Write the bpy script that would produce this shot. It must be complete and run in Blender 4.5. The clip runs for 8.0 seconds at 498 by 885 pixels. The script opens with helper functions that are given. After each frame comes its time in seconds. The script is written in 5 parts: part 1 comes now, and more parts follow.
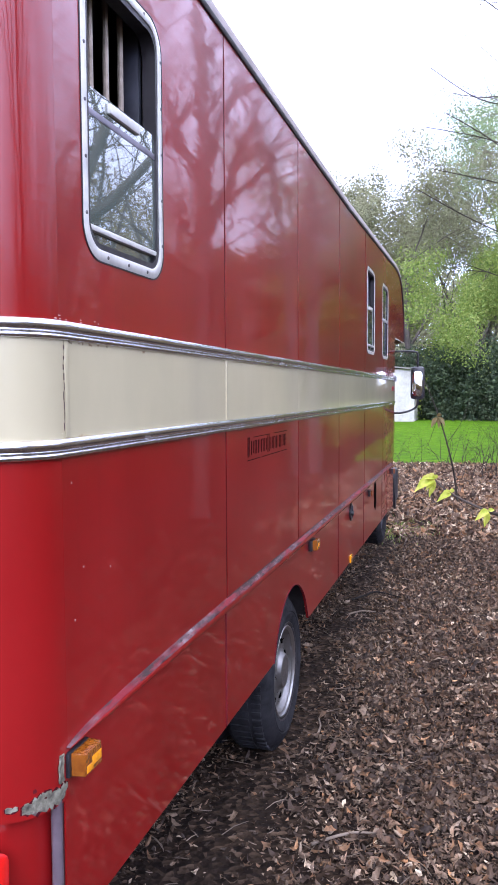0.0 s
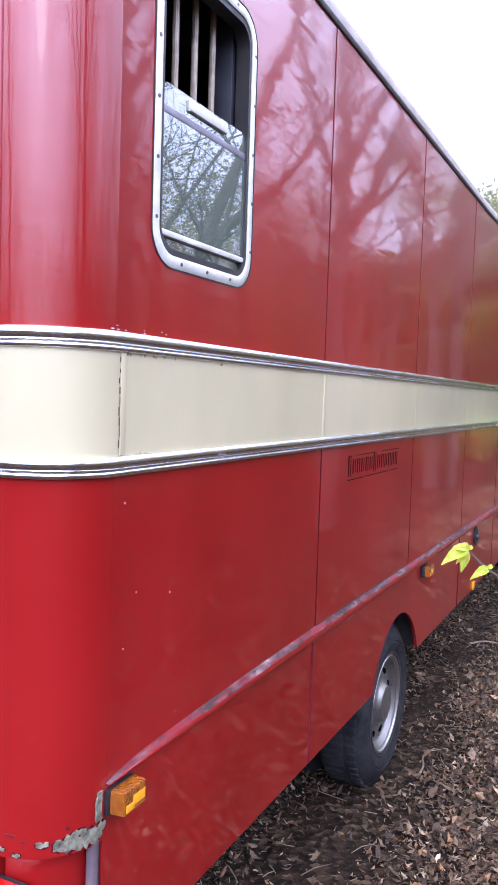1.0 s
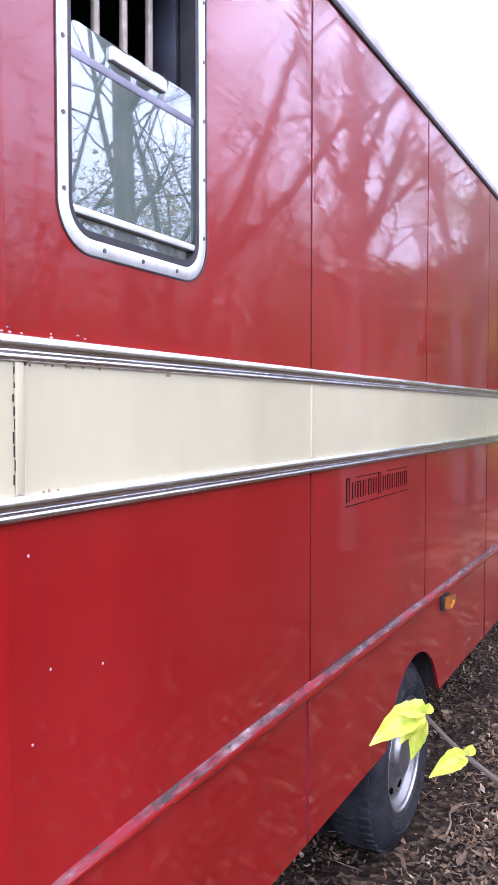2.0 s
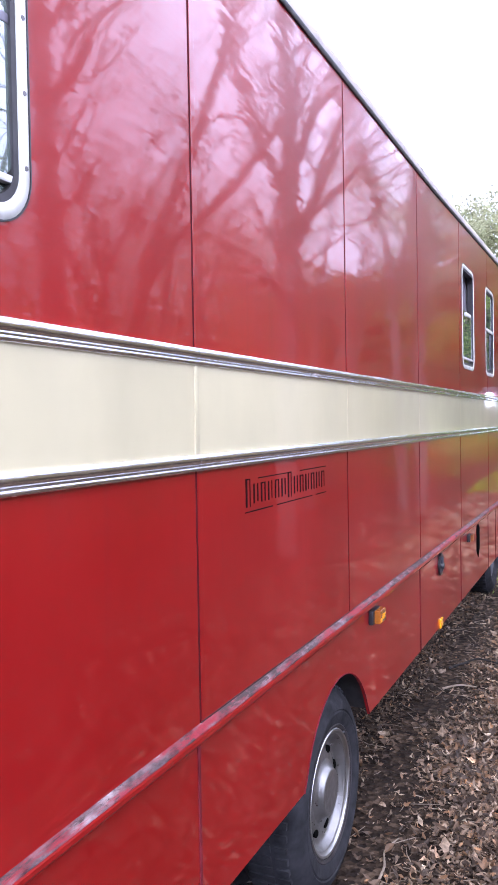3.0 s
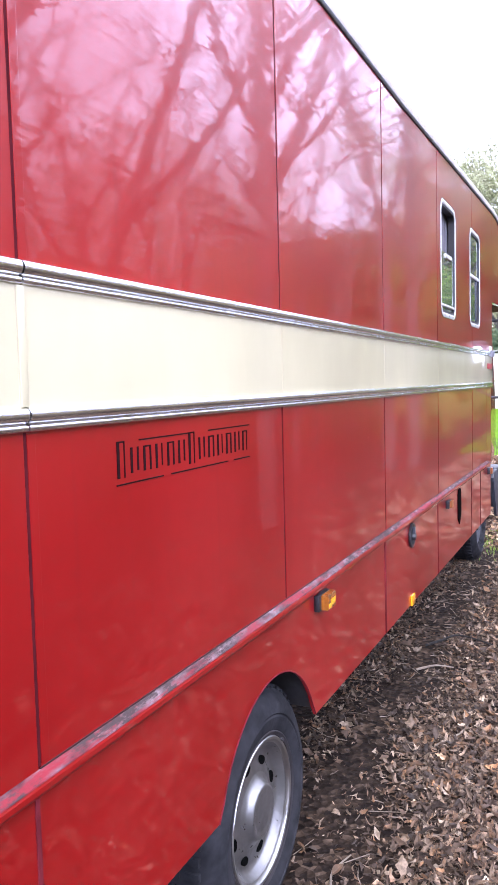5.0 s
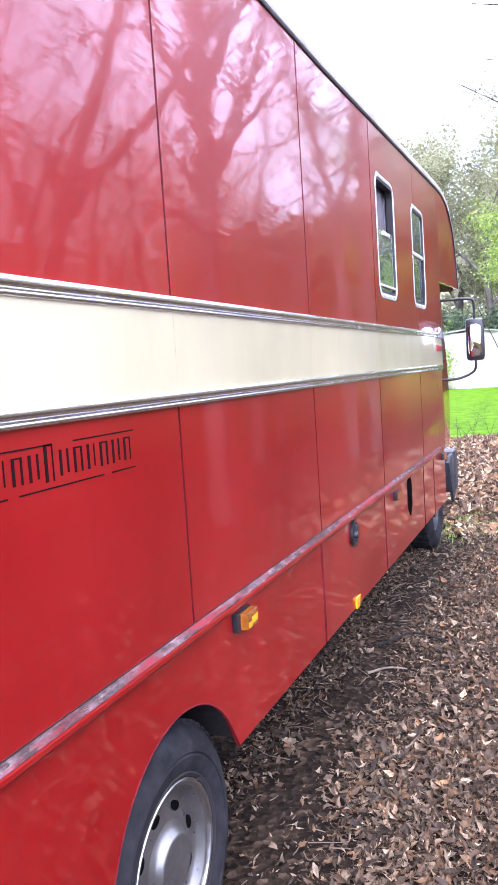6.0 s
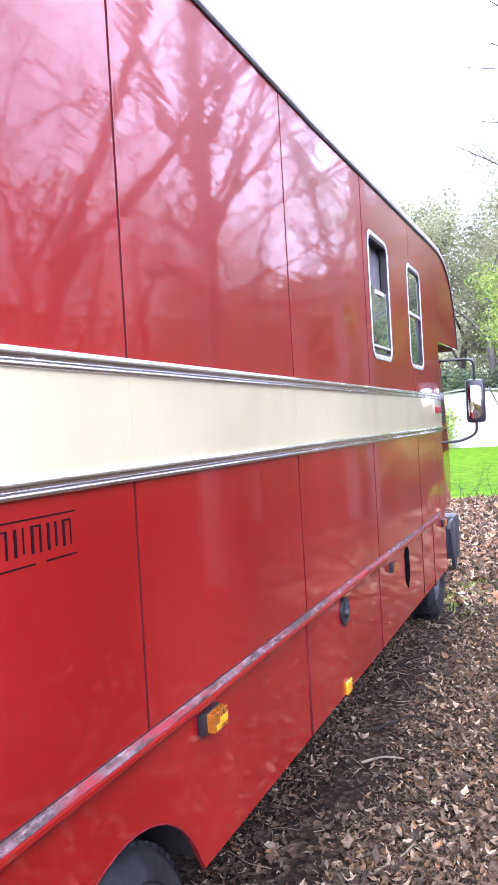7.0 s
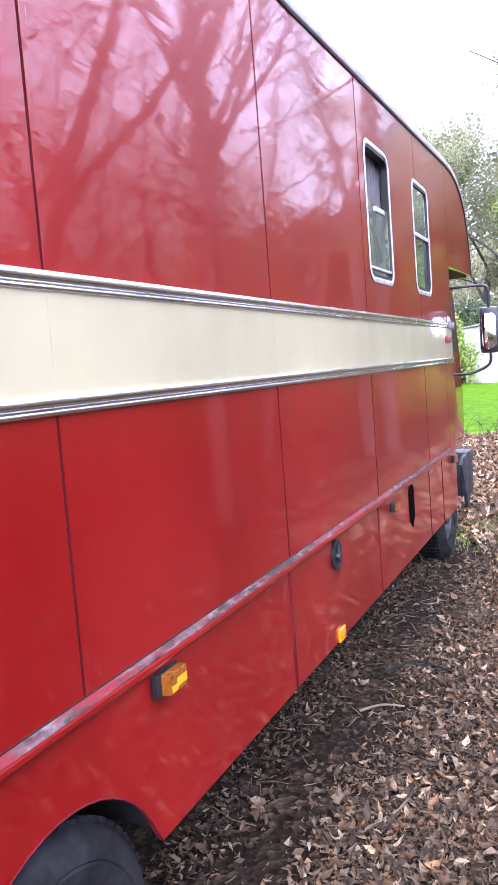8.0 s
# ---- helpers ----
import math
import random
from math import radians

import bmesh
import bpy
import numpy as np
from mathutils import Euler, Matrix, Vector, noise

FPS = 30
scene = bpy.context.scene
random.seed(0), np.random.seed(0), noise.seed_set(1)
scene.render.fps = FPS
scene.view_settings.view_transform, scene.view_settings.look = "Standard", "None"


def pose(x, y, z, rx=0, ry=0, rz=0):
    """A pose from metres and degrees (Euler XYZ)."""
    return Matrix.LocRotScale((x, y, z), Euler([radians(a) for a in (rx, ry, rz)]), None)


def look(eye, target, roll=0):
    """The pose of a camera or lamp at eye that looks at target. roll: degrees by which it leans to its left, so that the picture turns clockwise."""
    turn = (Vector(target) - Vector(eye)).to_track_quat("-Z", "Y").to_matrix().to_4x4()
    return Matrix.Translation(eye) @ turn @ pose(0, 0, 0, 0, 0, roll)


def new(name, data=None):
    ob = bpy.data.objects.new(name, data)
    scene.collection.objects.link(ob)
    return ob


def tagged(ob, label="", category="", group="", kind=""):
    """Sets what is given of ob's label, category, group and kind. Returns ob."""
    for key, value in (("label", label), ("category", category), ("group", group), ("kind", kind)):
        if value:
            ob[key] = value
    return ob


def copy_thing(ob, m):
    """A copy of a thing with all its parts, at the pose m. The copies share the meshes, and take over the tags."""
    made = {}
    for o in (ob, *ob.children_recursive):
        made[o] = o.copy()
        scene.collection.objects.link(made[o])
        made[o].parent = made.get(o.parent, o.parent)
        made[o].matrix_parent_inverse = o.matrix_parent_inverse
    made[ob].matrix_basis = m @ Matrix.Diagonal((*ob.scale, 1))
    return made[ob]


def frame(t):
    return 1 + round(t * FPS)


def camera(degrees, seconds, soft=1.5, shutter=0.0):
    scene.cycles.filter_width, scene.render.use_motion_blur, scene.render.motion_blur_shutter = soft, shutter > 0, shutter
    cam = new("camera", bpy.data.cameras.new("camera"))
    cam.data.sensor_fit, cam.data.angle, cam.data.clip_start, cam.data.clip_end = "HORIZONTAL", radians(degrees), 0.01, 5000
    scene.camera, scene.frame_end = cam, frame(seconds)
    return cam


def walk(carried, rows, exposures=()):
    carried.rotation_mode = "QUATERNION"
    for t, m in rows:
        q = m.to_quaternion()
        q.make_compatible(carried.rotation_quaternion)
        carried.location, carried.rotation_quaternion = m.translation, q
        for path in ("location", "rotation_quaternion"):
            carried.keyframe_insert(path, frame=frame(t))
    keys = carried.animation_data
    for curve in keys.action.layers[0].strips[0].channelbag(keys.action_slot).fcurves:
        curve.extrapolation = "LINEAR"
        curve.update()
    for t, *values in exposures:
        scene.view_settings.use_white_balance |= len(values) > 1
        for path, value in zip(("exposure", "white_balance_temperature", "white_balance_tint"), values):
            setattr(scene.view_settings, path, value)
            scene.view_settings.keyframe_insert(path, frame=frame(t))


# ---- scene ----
cam = camera(35.1, 8.0, soft=1.6)
PATH = [
    (0, (0.872, -0.501, 1.745), (0.315, 1.415, 1.618), -0.3),
    (0.5, (0.924, -0.407, 1.759), (0.224, 1.464, 1.67), 0.5),
    (1, (0.966, -0.288, 1.782), (0.075, 1.499, 1.66), 1.8),
    (1.5, (0.967, -0.087, 1.78), (0.037, 1.68, 1.661), 2.1),
    (1.7, (0.93, 0.015, 1.782), (-0.027, 1.768, 1.689), 0.6),
    (2.8, (0.916, 0.41, 1.743), (-0.012, 2.18, 1.687), -0.9),
    (3, (0.909, 0.538, 1.722), (0.071, 2.353, 1.67), -1.0),
    (3.5, (0.948, 0.633, 1.717), (0.136, 2.452, 1.53), -1.4),
    (4, (0.947, 0.802, 1.722), (0.118, 2.615, 1.56), -0.9),
    (4.2, (0.932, 0.865, 1.711), (0.111, 2.685, 1.598), -0.6),
    (5.3, (0.932, 1.234, 1.658), (0.093, 3.043, 1.504), -1.8),
    (5.5, (0.962, 1.322, 1.644), (0.159, 3.152, 1.56), -2.6),
    (6, (0.998, 1.475, 1.687), (0.233, 3.315, 1.508), -3.7),
    (6.5, (1.024, 1.566, 1.706), (0.279, 3.418, 1.588), -2.5),
    (7, (0.995, 1.739, 1.716), (0.226, 3.585, 1.681), -3.3),
    (7.5, (1.004, 1.903, 1.677), (0.16, 3.708, 1.503), -4.9),
    (8, (1.038, 2.064, 1.668), (0.211, 3.876, 1.485), -4.4),
]
walk(cam, [(t, look(eye, target, roll)) for t, eye, target, roll in PATH],
     exposures=[(0, -0.06, 6250, 14), (1.0, 0.24, 6200, 14), (3.0, 0.6, 6250, 14), (4.0, 0.68, 6250, 14), (5.3, 0.93, 6250, 14), (6.5, 0.95, 6250, 14), (8.0, 0.78, 6250, 14)])

# ---------------------------------------------------------------- light
world = bpy.data.worlds.new("overcast_sky")
scene.world = world
world.use_nodes = True
wn, wl = world.node_tree.nodes, world.node_tree.links
wn.clear()
w_out = wn.new("ShaderNodeOutputWorld")
w_bg = wn.new("ShaderNodeBackground")
w_bg.inputs["Strength"].default_value = 1.0
sky = wn.new("ShaderNodeTexSky")
sky.sky_type = "NISHITA"
sky.sun_disc = False
sky.sun_elevation, sky.sun_rotation = radians(31), radians(165)
sky_dim = wn.new("ShaderNodeVectorMath")
sky_dim.operation = "SCALE"
sky_dim.inputs["Scale"].default_value = 0.08
# overcast: cool and dimmer low down, brighter and whiter towards the zenith, with soft cloud
w_co = wn.new("ShaderNodeTexCoord")
w_sep = wn.new("ShaderNodeSeparateXYZ")
wl.new(w_co.outputs["Generated"], w_sep.inputs["Vector"])
rise = wn.new("ShaderNodeValToRGB")
for _ in range(3):
    rise.color_ramp.elements.new(0.5)
for e, (pos, col) in zip(rise.color_ramp.elements, ((0.0, (0.36, 0.42, 0.56)), (0.22, (0.62, 0.69, 0.98)), (0.42, (1.08, 1.16, 1.7)), (0.66, (0.95, 0.98, 1.2)), (1.0, (0.76, 0.75, 0.76)))):
    e.position, e.color = pos, (*col, 1)
wl.new(w_sep.outputs["Z"], rise.inputs["Fac"])
cloud = wn.new("ShaderNodeTexNoise")
cloud.inputs["Scale"].default_value = 2.6
cloud.inputs["Detail"].default_value = 5.0
wl.new(w_co.outputs["Generated"], cloud.inputs["Vector"])
cloud_amp = wn.new("ShaderNodeMapRange")
for key, v in (("From Min", 0.3), ("From Max", 0.7), ("To Min", 2.9), ("To Max", 4.4)):
    cloud_amp.inputs[key].default_value = v
wl.new(cloud.outputs["Fac"], cloud_amp.inputs["Value"])
cloud_ramp = wn.new("ShaderNodeVectorMath")
cloud_ramp.operation = "SCALE"
wl.new(rise.outputs["Color"], cloud_ramp.inputs[0])
wl.new(cloud_amp.outputs["Result"], cloud_ramp.inputs["Scale"])
w_mix = wn.new("ShaderNodeMix")
w_mix.data_type = "RGBA"
w_mix.inputs["Factor"].default_value = 0.88
wl.new(sky.outputs["Color"], sky_dim.inputs[0])
wl.new(sky_dim.outputs["Vector"], w_mix.inputs["A"])
wl.new(cloud_ramp.outputs["Vector"], w_mix.inputs["B"])
# the cloud is thin and bright round the veiled sun, behind the lorry
SUN_WAY = Vector((0.22, -0.8, 0.5)).normalized()
w_dir = wn.new("ShaderNodeVectorMath")
w_dir.operation = "DOT_PRODUCT"
w_dir.inputs[1].default_value = SUN_WAY
wl.new(w_co.outputs["Generated"], w_dir.inputs[0])
glow = wn.new("ShaderNodeMapRange")
glow.interpolation_type = "SMOOTHSTEP"
for key, v in (("From Min", 0.6), ("From Max", 1.0), ("To Min", 1.0), ("To Max", 2.0)):
    glow.inputs[key].default_value = v
wl.new(w_dir.outputs["Value"], glow.inputs["Value"])
w_glow = wn.new("ShaderNodeVectorMath")
w_glow.operation = "SCALE"
wl.new(w_mix.outputs["Result"], w_glow.inputs[0])
wl.new(glow.outputs["Result"], w_glow.inputs["Scale"])
wl.new(w_glow.outputs["Vector"], w_bg.inputs["Color"])
wl.new(w_bg.outputs["Background"], w_out.inputs["Surface"])

sun_data = bpy.data.lights.new("sun", "SUN")
sun_data.energy, sun_data.angle, sun_data.color = 0.3, radians(20), (1.0, 0.96, 0.9)
sun = new("sun", sun_data)
sun.matrix_world = look(SUN_WAY * 20, (0, 0, 0))


# ---------------------------------------------------------------- materials
class Mat:
    """A node material with a Principled shader and short ways to vary it."""

    def __init__(self, name, color=(0.5, 0.5, 0.5), rough=0.5, metal=0.0, **more):
        self.m = bpy.data.materials.new(name)
        self.m.use_nodes = True
        self.n, self.l = self.m.node_tree.nodes, self.m.node_tree.links
        self.b = self.n["Principled BSDF"]
        self.b.inputs["Base Color"].default_value = (*color, 1)
        self.b.inputs["Roughness"].default_value = rough
        self.b.inputs["Metallic"].default_value = metal
        for key, value in more.items():
            self.b.inputs[key.replace("_", " ")].default_value = value
        self.co = self.n.new("ShaderNodeTexCoord").outputs["Object"]

    def mapped(self, scale):
        mp = self.n.new("ShaderNodeMapping")
        mp.inputs["Scale"].default_value = scale
        self.l.new(self.co, mp.inputs["Vector"])
        return mp.outputs["Vector"]

    def noise(self, scale, detail=4.0, stretch=(1, 1, 1), rough=0.55):
        t = self.n.new("ShaderNodeTexNoise")
        t.inputs["Scale"].default_value, t.inputs["Detail"].default_value = scale, detail
        t.inputs["Roughness"].default_value = rough
        self.l.new(self.mapped(stretch), t.inputs["Vector"])
        return t.outputs["Fac"]

    def cells(self, scale, what="Distance", stretch=(1, 1, 1)):
        t = self.n.new("ShaderNodeTexVoronoi")
        t.inputs["Scale"].default_value = scale
        self.l.new(self.mapped(stretch), t.inputs["Vector"])
        return t.outputs[what]

    def ramp(self, fac, *stops):
        r = self.n.new("ShaderNodeValToRGB").color_ramp
        node = self.n[-1]
        while len(r.elements) < len(stops):
            r.elements.new(0.5)
        for e, (pos, col) in zip(r.elements, stops):
            e.position = pos
            e.color = (*col, 1) if len(col) == 3 else col
        self.l.new(fac, node.inputs["Fac"])
        return node.outputs["Color"]

    def steps(self, fac, lo, hi, a=0.0, b=1.0):
        mr = self.n.new("ShaderNodeMapRange")
        for key, v in (("From Min", lo), ("From Max", hi), ("To Min", a), ("To Max", b)):
            mr.inputs[key].default_value = v
        self.l.new(fac, mr.inputs["Value"])
        return mr.outputs["Result"]

    def mix(self, fac, a, b, mode="MIX"):
        mx = self.n.new("ShaderNodeMix")
        mx.data_type, mx.blend_type = "RGBA", mode
        for v, key in ((fac, "Factor"), (a, "A"), (b, "B")):
            if isinstance(v, (int, float)):
                mx.inputs[key].default_value = v
            elif isinstance(v, tuple):
                mx.inputs[key].default_value = (*v, 1)
            else:
                self.l.new(v, mx.inputs[key])
        return mx.outputs["Result"]

    def times(self, a, b):
        mt = self.n.new("ShaderNodeMath")
        mt.operation = "MULTIPLY"
        for i, v in enumerate((a, b)):
            if isinstance(v, (int, float)):
                mt.inputs[i].default_value = v
            else:
                self.l.new(v, mt.inputs[i])
        return mt.outputs["Value"]

    def island(self):
        return self.n.new("ShaderNodeNewGeometry").outputs["Random Per Island"]

    def each(self):
        return self.n.new("ShaderNodeObjectInfo").outputs["Random"]

    def color(self, socket):
        self.l.new(socket, self.b.inputs["Base Color"])
        return self

    def set(self, key, socket):
        self.l.new(socket, self.b.inputs[key])
        return self

    def bump(self, height, strength=0.3, distance=0.01):
        bp = self.n.new("ShaderNodeBump")
        bp.inputs["Strength"].default_value, bp.inputs["Distance"].default_value = strength, distance
        self.l.new(height, bp.inputs["Height"])
        if self.b.inputs["Normal"].is_linked:
            self.l.new(self.b.inputs["Normal"].links[0].from_socket, bp.inputs["Normal"])
        for key in ("Normal", "Coat Normal"):
            self.l.new(bp.outputs["Normal"], self.b.inputs[key])
        return self


def make_paint(name, color, chip, wave=0.0021, speck=0.016, streaks=0.22):
    """Old glossy coachwork paint: faint waves in the sheet, faded patches, streaks and a few chips."""
    p = Mat(name, color, 0.32, IOR=1.5, Specular_IOR_Level=0.14, Coat_Weight=0.88, Coat_IOR=1.5)
    dull = p.noise(1.3, 5, (1, 1, 0.55))
    dark = tuple(c * 0.84 for c in color)
    light = tuple(min(1, c * 1.1 + 0.004) for c in color)
    base = p.mix(p.steps(dull, 0.35, 0.7), dark, light)
    streak = p.steps(p.noise(26, 3, (1, 1, 0.03)), 0.56, 0.8)
    base = p.mix(p.times(streak, streaks), base, tuple(c * 0.6 + 0.01 for c in color))
    spots = p.steps(p.cells(3.2), speck, speck * 0.6)
    base = p.mix(spots, base, chip)
    p.color(base)
    p.set("Coat Roughness", p.steps(p.noise(7, 4), 0.35, 0.75, 0.034, 0.06))
    p.bump(p.noise(1.1, 1.5, (1, 1, 0.6)), 1.0, wave)
    p.bump(p.noise(7, 2, (1, 0.3, 1.5)), 1.0, wave * 0.42)
    p.bump(p.noise(20, 2, (1, 0.14, 1.6)), 1.0, wave * 0.15)
    return p.m


RED = make_paint("red_coach_paint", (0.235, 0.0042, 0.0046), (0.5, 0.3, 0.28))
CREAM = make_paint("cream_coach_paint", (0.49, 0.445, 0.295), (0.3, 0.24, 0.16), wave=0.002, speck=1e-6, streaks=0.02)


def make_chrome():
    c = Mat("weathered_bright_trim", (0.62, 0.62, 0.63), 0.2, 1.0)
    dirt = c.steps(c.noise(14, 5, (1, 0.12, 1)), 0.58, 0.78)
    c.color(c.mix(c.times(dirt, 0.45), (0.8, 0.8, 0.81), (0.22, 0.2, 0.19)))
    c.set("Roughness", c.steps(c.noise(30, 4, (1, 0.2, 1)), 0.3, 0.8, 0.1, 0.32))
    return c.m


CHROME = make_chrome()


def make_scuffed():
    """Rubbing rail: red paint worn through to grey primer and bare metal along its top."""
    s = Mat("scuffed_red_rail_paint", (0.4, 0.02, 0.03), 0.65, Specular_IOR_Level=0.07)
    worn = s.steps(s.noise(26, 7, (1, 0.14, 1), 0.75), 0.4, 0.54)
    grey = s.ramp(s.noise(38, 5, (1, 0.4, 1)), (0.3, (0.022, 0.016, 0.018)), (0.45, (0.085, 0.06, 0.065)), (0.58, (0.15, 0.105, 0.115)), (0.75, (0.28, 0.23, 0.24)))
    nick = s.steps(s.noise(22, 7, (1, 0.3, 1.4), 0.75), 0.51, 0.58)
    tone = s.mix(worn, (0.2, 0.02, 0.03), grey)
    s.color(s.mix(nick, tone, (0.05, 0.035, 0.035)))
    s.set("Roughness", s.steps(worn, 0, 1, 0.45, 0.75))
    s.bump(s.noise(60, 4), 0.5, 0.002)
    return s.m


SCUFFED = make_scuffed()


def make_peeling():
    q = Mat("bare_grey_filler", (0.4, 0.4, 0.35), 0.7)
    flake = q.ramp(q.noise(60, 4), (0.3, (0.04, 0.036, 0.028)), (0.5, (0.14, 0.135, 0.1)), (0.7, (0.27, 0.26, 0.2)))
    q.color(q.mix(q.steps(q.noise(28, 6), 0.56, 0.62), flake, (0.07, 0.04, 0.04)))
    q.bump(q.noise(35, 5), 0.8, 0.004)
    return q.m


PEELING = make_peeling()


def make_plain(name, color, rough, metal=0.0, vary=0.25, scale=9.0, bump=0.0, **more):
    p = Mat(name, color, rough, metal, **more)
    lo, hi = tuple(c * (1 - vary) for c in color), tuple(min(1, c * (1 + vary)) for c in color)
    p.color(p.ramp(p.noise(scale, 6), (0.3, lo), (0.7, hi)))
    p.set("Roughness", p.steps(p.noise(scale * 3, 3), 0.3, 0.7, max(0.02, rough - 0.1), min(1, rough + 0.12)))
    if bump:
        p.bump(p.noise(scale * 5, 4), 0.6, bump)
    return p.m


RUBBER = make_plain("dusty_tyre_rubber", (0.022, 0.022, 0.025), 0.85, vary=0.45, scale=14, bump=0.001, Specular_IOR_Level=0.12)
SEAL = make_plain("black_rubber_seal", (0.02, 0.018, 0.02), 0.5)
SEAM = make_plain("dark_seam_filler", (0.035, 0.008, 0.01), 0.6)
WHEEL_METAL = make_plain("silver_wheel_paint", (0.25, 0.245, 0.24), 0.36, 0.85, vary=0.15, scale=14)
POLISHED = make_plain("polished_wheel_metal", (0.44, 0.44, 0.43), 0.38, 1.0, vary=0.1, scale=12)
ALU = make_plain("pale_window_aluminium", (0.6, 0.6, 0.57), 0.4, 0.3, vary=0.14, scale=20)
GRP = make_plain("pale_roof_fibreglass", (0.38, 0.34, 0.33), 0.65, vary=0.25, scale=5, Specular_IOR_Level=0.3)
DARK_METAL = make_plain("dark_chassis_metal", (0.022, 0.02, 0.02), 0.7, vary=0.4)
BLACK_PLASTIC = make_plain("black_plastic", (0.018, 0.018, 0.022), 0.38, vary=0.3)
GREY_PLASTIC = make_plain("faded_grey_plastic", (0.03, 0.032, 0.042), 0.5, vary=0.4, bump=0.0008)
STEP_METAL = make_plain("weathered_grey_edge", (0.21, 0.2, 0.24), 0.5, 0.5, vary=0.3)
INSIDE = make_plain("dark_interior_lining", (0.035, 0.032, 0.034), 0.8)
BAR_METAL = make_plain("rusty_window_grille_metal", (0.30, 0.25, 0.20), 0.55, 0.3, vary=0.35, scale=30)
CURTAIN = make_plain("grey_curtain_cloth", (0.13, 0.12, 0.135), 0.9, vary=0.2)
TRANSFER = make_plain("dark_brown_transfer_film", (0.014, 0.005, 0.006), 0.6, vary=0.2, Specular_IOR_Level=0.05)
WHITE_LENS = make_plain("white_lens", (0.6, 0.6, 0.6), 0.2, vary=0.05, Coat_Weight=0.6)
RED_LENS = make_plain("red_lens", (0.75, 0.01, 0.008), 0.15, vary=0.1, Coat_Weight=1.0)
JOINT = make_plain("dull_pink_joint_filler", (0.12, 0.014, 0.02), 0.7, vary=0.4, Specular_IOR_Level=0.05)
JOINT_DARK = make_plain("dirty_joint_filler", (0.06, 0.008, 0.011), 0.8, Specular_IOR_Level=0.03)
DULL_RED = make_plain("dull_red_reflector", (0.28, 0.012, 0.02), 0.35)
AMBER_DULL = make_plain("dirty_amber_lens", (0.22, 0.06, 0.012), 0.4)
LUTON_BASE = make_plain("grubby_brown_underside", (0.16, 0.11, 0.07), 0.8, Specular_IOR_Level=0.1)
RUST_STAIN = make_plain("rusty_brown_stain", (0.2, 0.14, 0.075), 0.8, vary=0.4, scale=40)
WORN_CHIP = make_plain("chipped_pale_primer", (0.42, 0.32, 0.31), 0.7)
STRIP_PAINT = make_plain("worn_purple_grey_edge", (0.11, 0.085, 0.1), 0.4, vary=0.35, scale=14)
# near black: the shade inside openings is put into the colour
HOLE_SHADE = Mat("black_hole_shade", (0.004, 0.004, 0.004), 1.0, Specular_IOR_Level=0.0).m
JOINT_CREAM = make_plain("darker_cream_joint", (0.46, 0.4, 0.27), 0.6)
SCREW = make_plain("dull_screw_head", (0.13, 0.12, 0.12), 0.45, 0.8)
MIRROR = Mat("mirror_glass", (0.9, 0.9, 0.9), 0.02, 1.0).m


def make_amber():
    a = Mat("amber_lens", (0.85, 0.26, 0.01), 0.18, Coat_Weight=1.0, Coat_Roughness=0.05, Transmission_Weight=0.25)
    a.color(a.ramp(a.noise(28, 4), (0.3, (0.42, 0.13, 0.012)), (0.7, (0.25, 0.07, 0.01))))
    a.bump(a.cells(110), 0.5, 0.002)
    return a.m


AMBER = make_amber()
# for the skirt reflector, and for light painted on the marker lenses
AMBER_BRIGHT = make_plain("bright_amber_reflector_and_glint", (0.95, 0.36, 0.012), 0.2, vary=0.12, scale=90, Coat_Weight=1.0)


def make_glass():
    g = Mat("tinted_pane_glass", (0.13, 0.175, 0.15), 0.03, 0.0, Transmission_Weight=0.4, IOR=1.8, Coat_Weight=1.0, Coat_IOR=1.9, Coat_Roughness=0.01)
    return g.m


GLASS = make_glass()


def make_soil():
    """Woodland floor: dark damp soil under crumbled brown leaves."""
    s = Mat("woodland_soil", (0.06, 0.045, 0.035), 0.9, Specular_IOR_Level=0.12)
    fine = s.cells(34, "Color")
    sep = s.n.new("ShaderNodeSeparateColor")
    s.l.new(fine, sep.inputs["Color"])
    bits = s.ramp(sep.outputs["Red"], (0.0, (0.008, 0.005, 0.004)), (0.45, (0.024, 0.015, 0.01)), (0.8, (0.055, 0.036, 0.024)), (1.0, (0.12, 0.082, 0.056)))
    damp = s.steps(s.noise(0.9, 6), 0.38, 0.62)
    s.color(s.mix(s.times(damp, 0.75), bits, (0.014, 0.009, 0.007)))
    s.bump(s.cells(34), 0.9, 0.02)
    s.bump(s.noise(90, 5), 0.7, 0.006)
    return s.m


SOIL = make_soil()


def make_lawn():
    s = Mat("bright_spring_lawn", (0.12, 0.3, 0.02), 0.9, Specular_IOR_Level=0.08)
    s.color(s.ramp(s.noise(2.2, 9, rough=0.75), (0.3, (0.04, 0.1, 0.004)), (0.5, (0.08, 0.185, 0.007)), (0.72, (0.15, 0.27, 0.014))))
    s.bump(s.noise(60, 5), 1.0, 0.04)
    return s.m


LAWN = make_lawn()


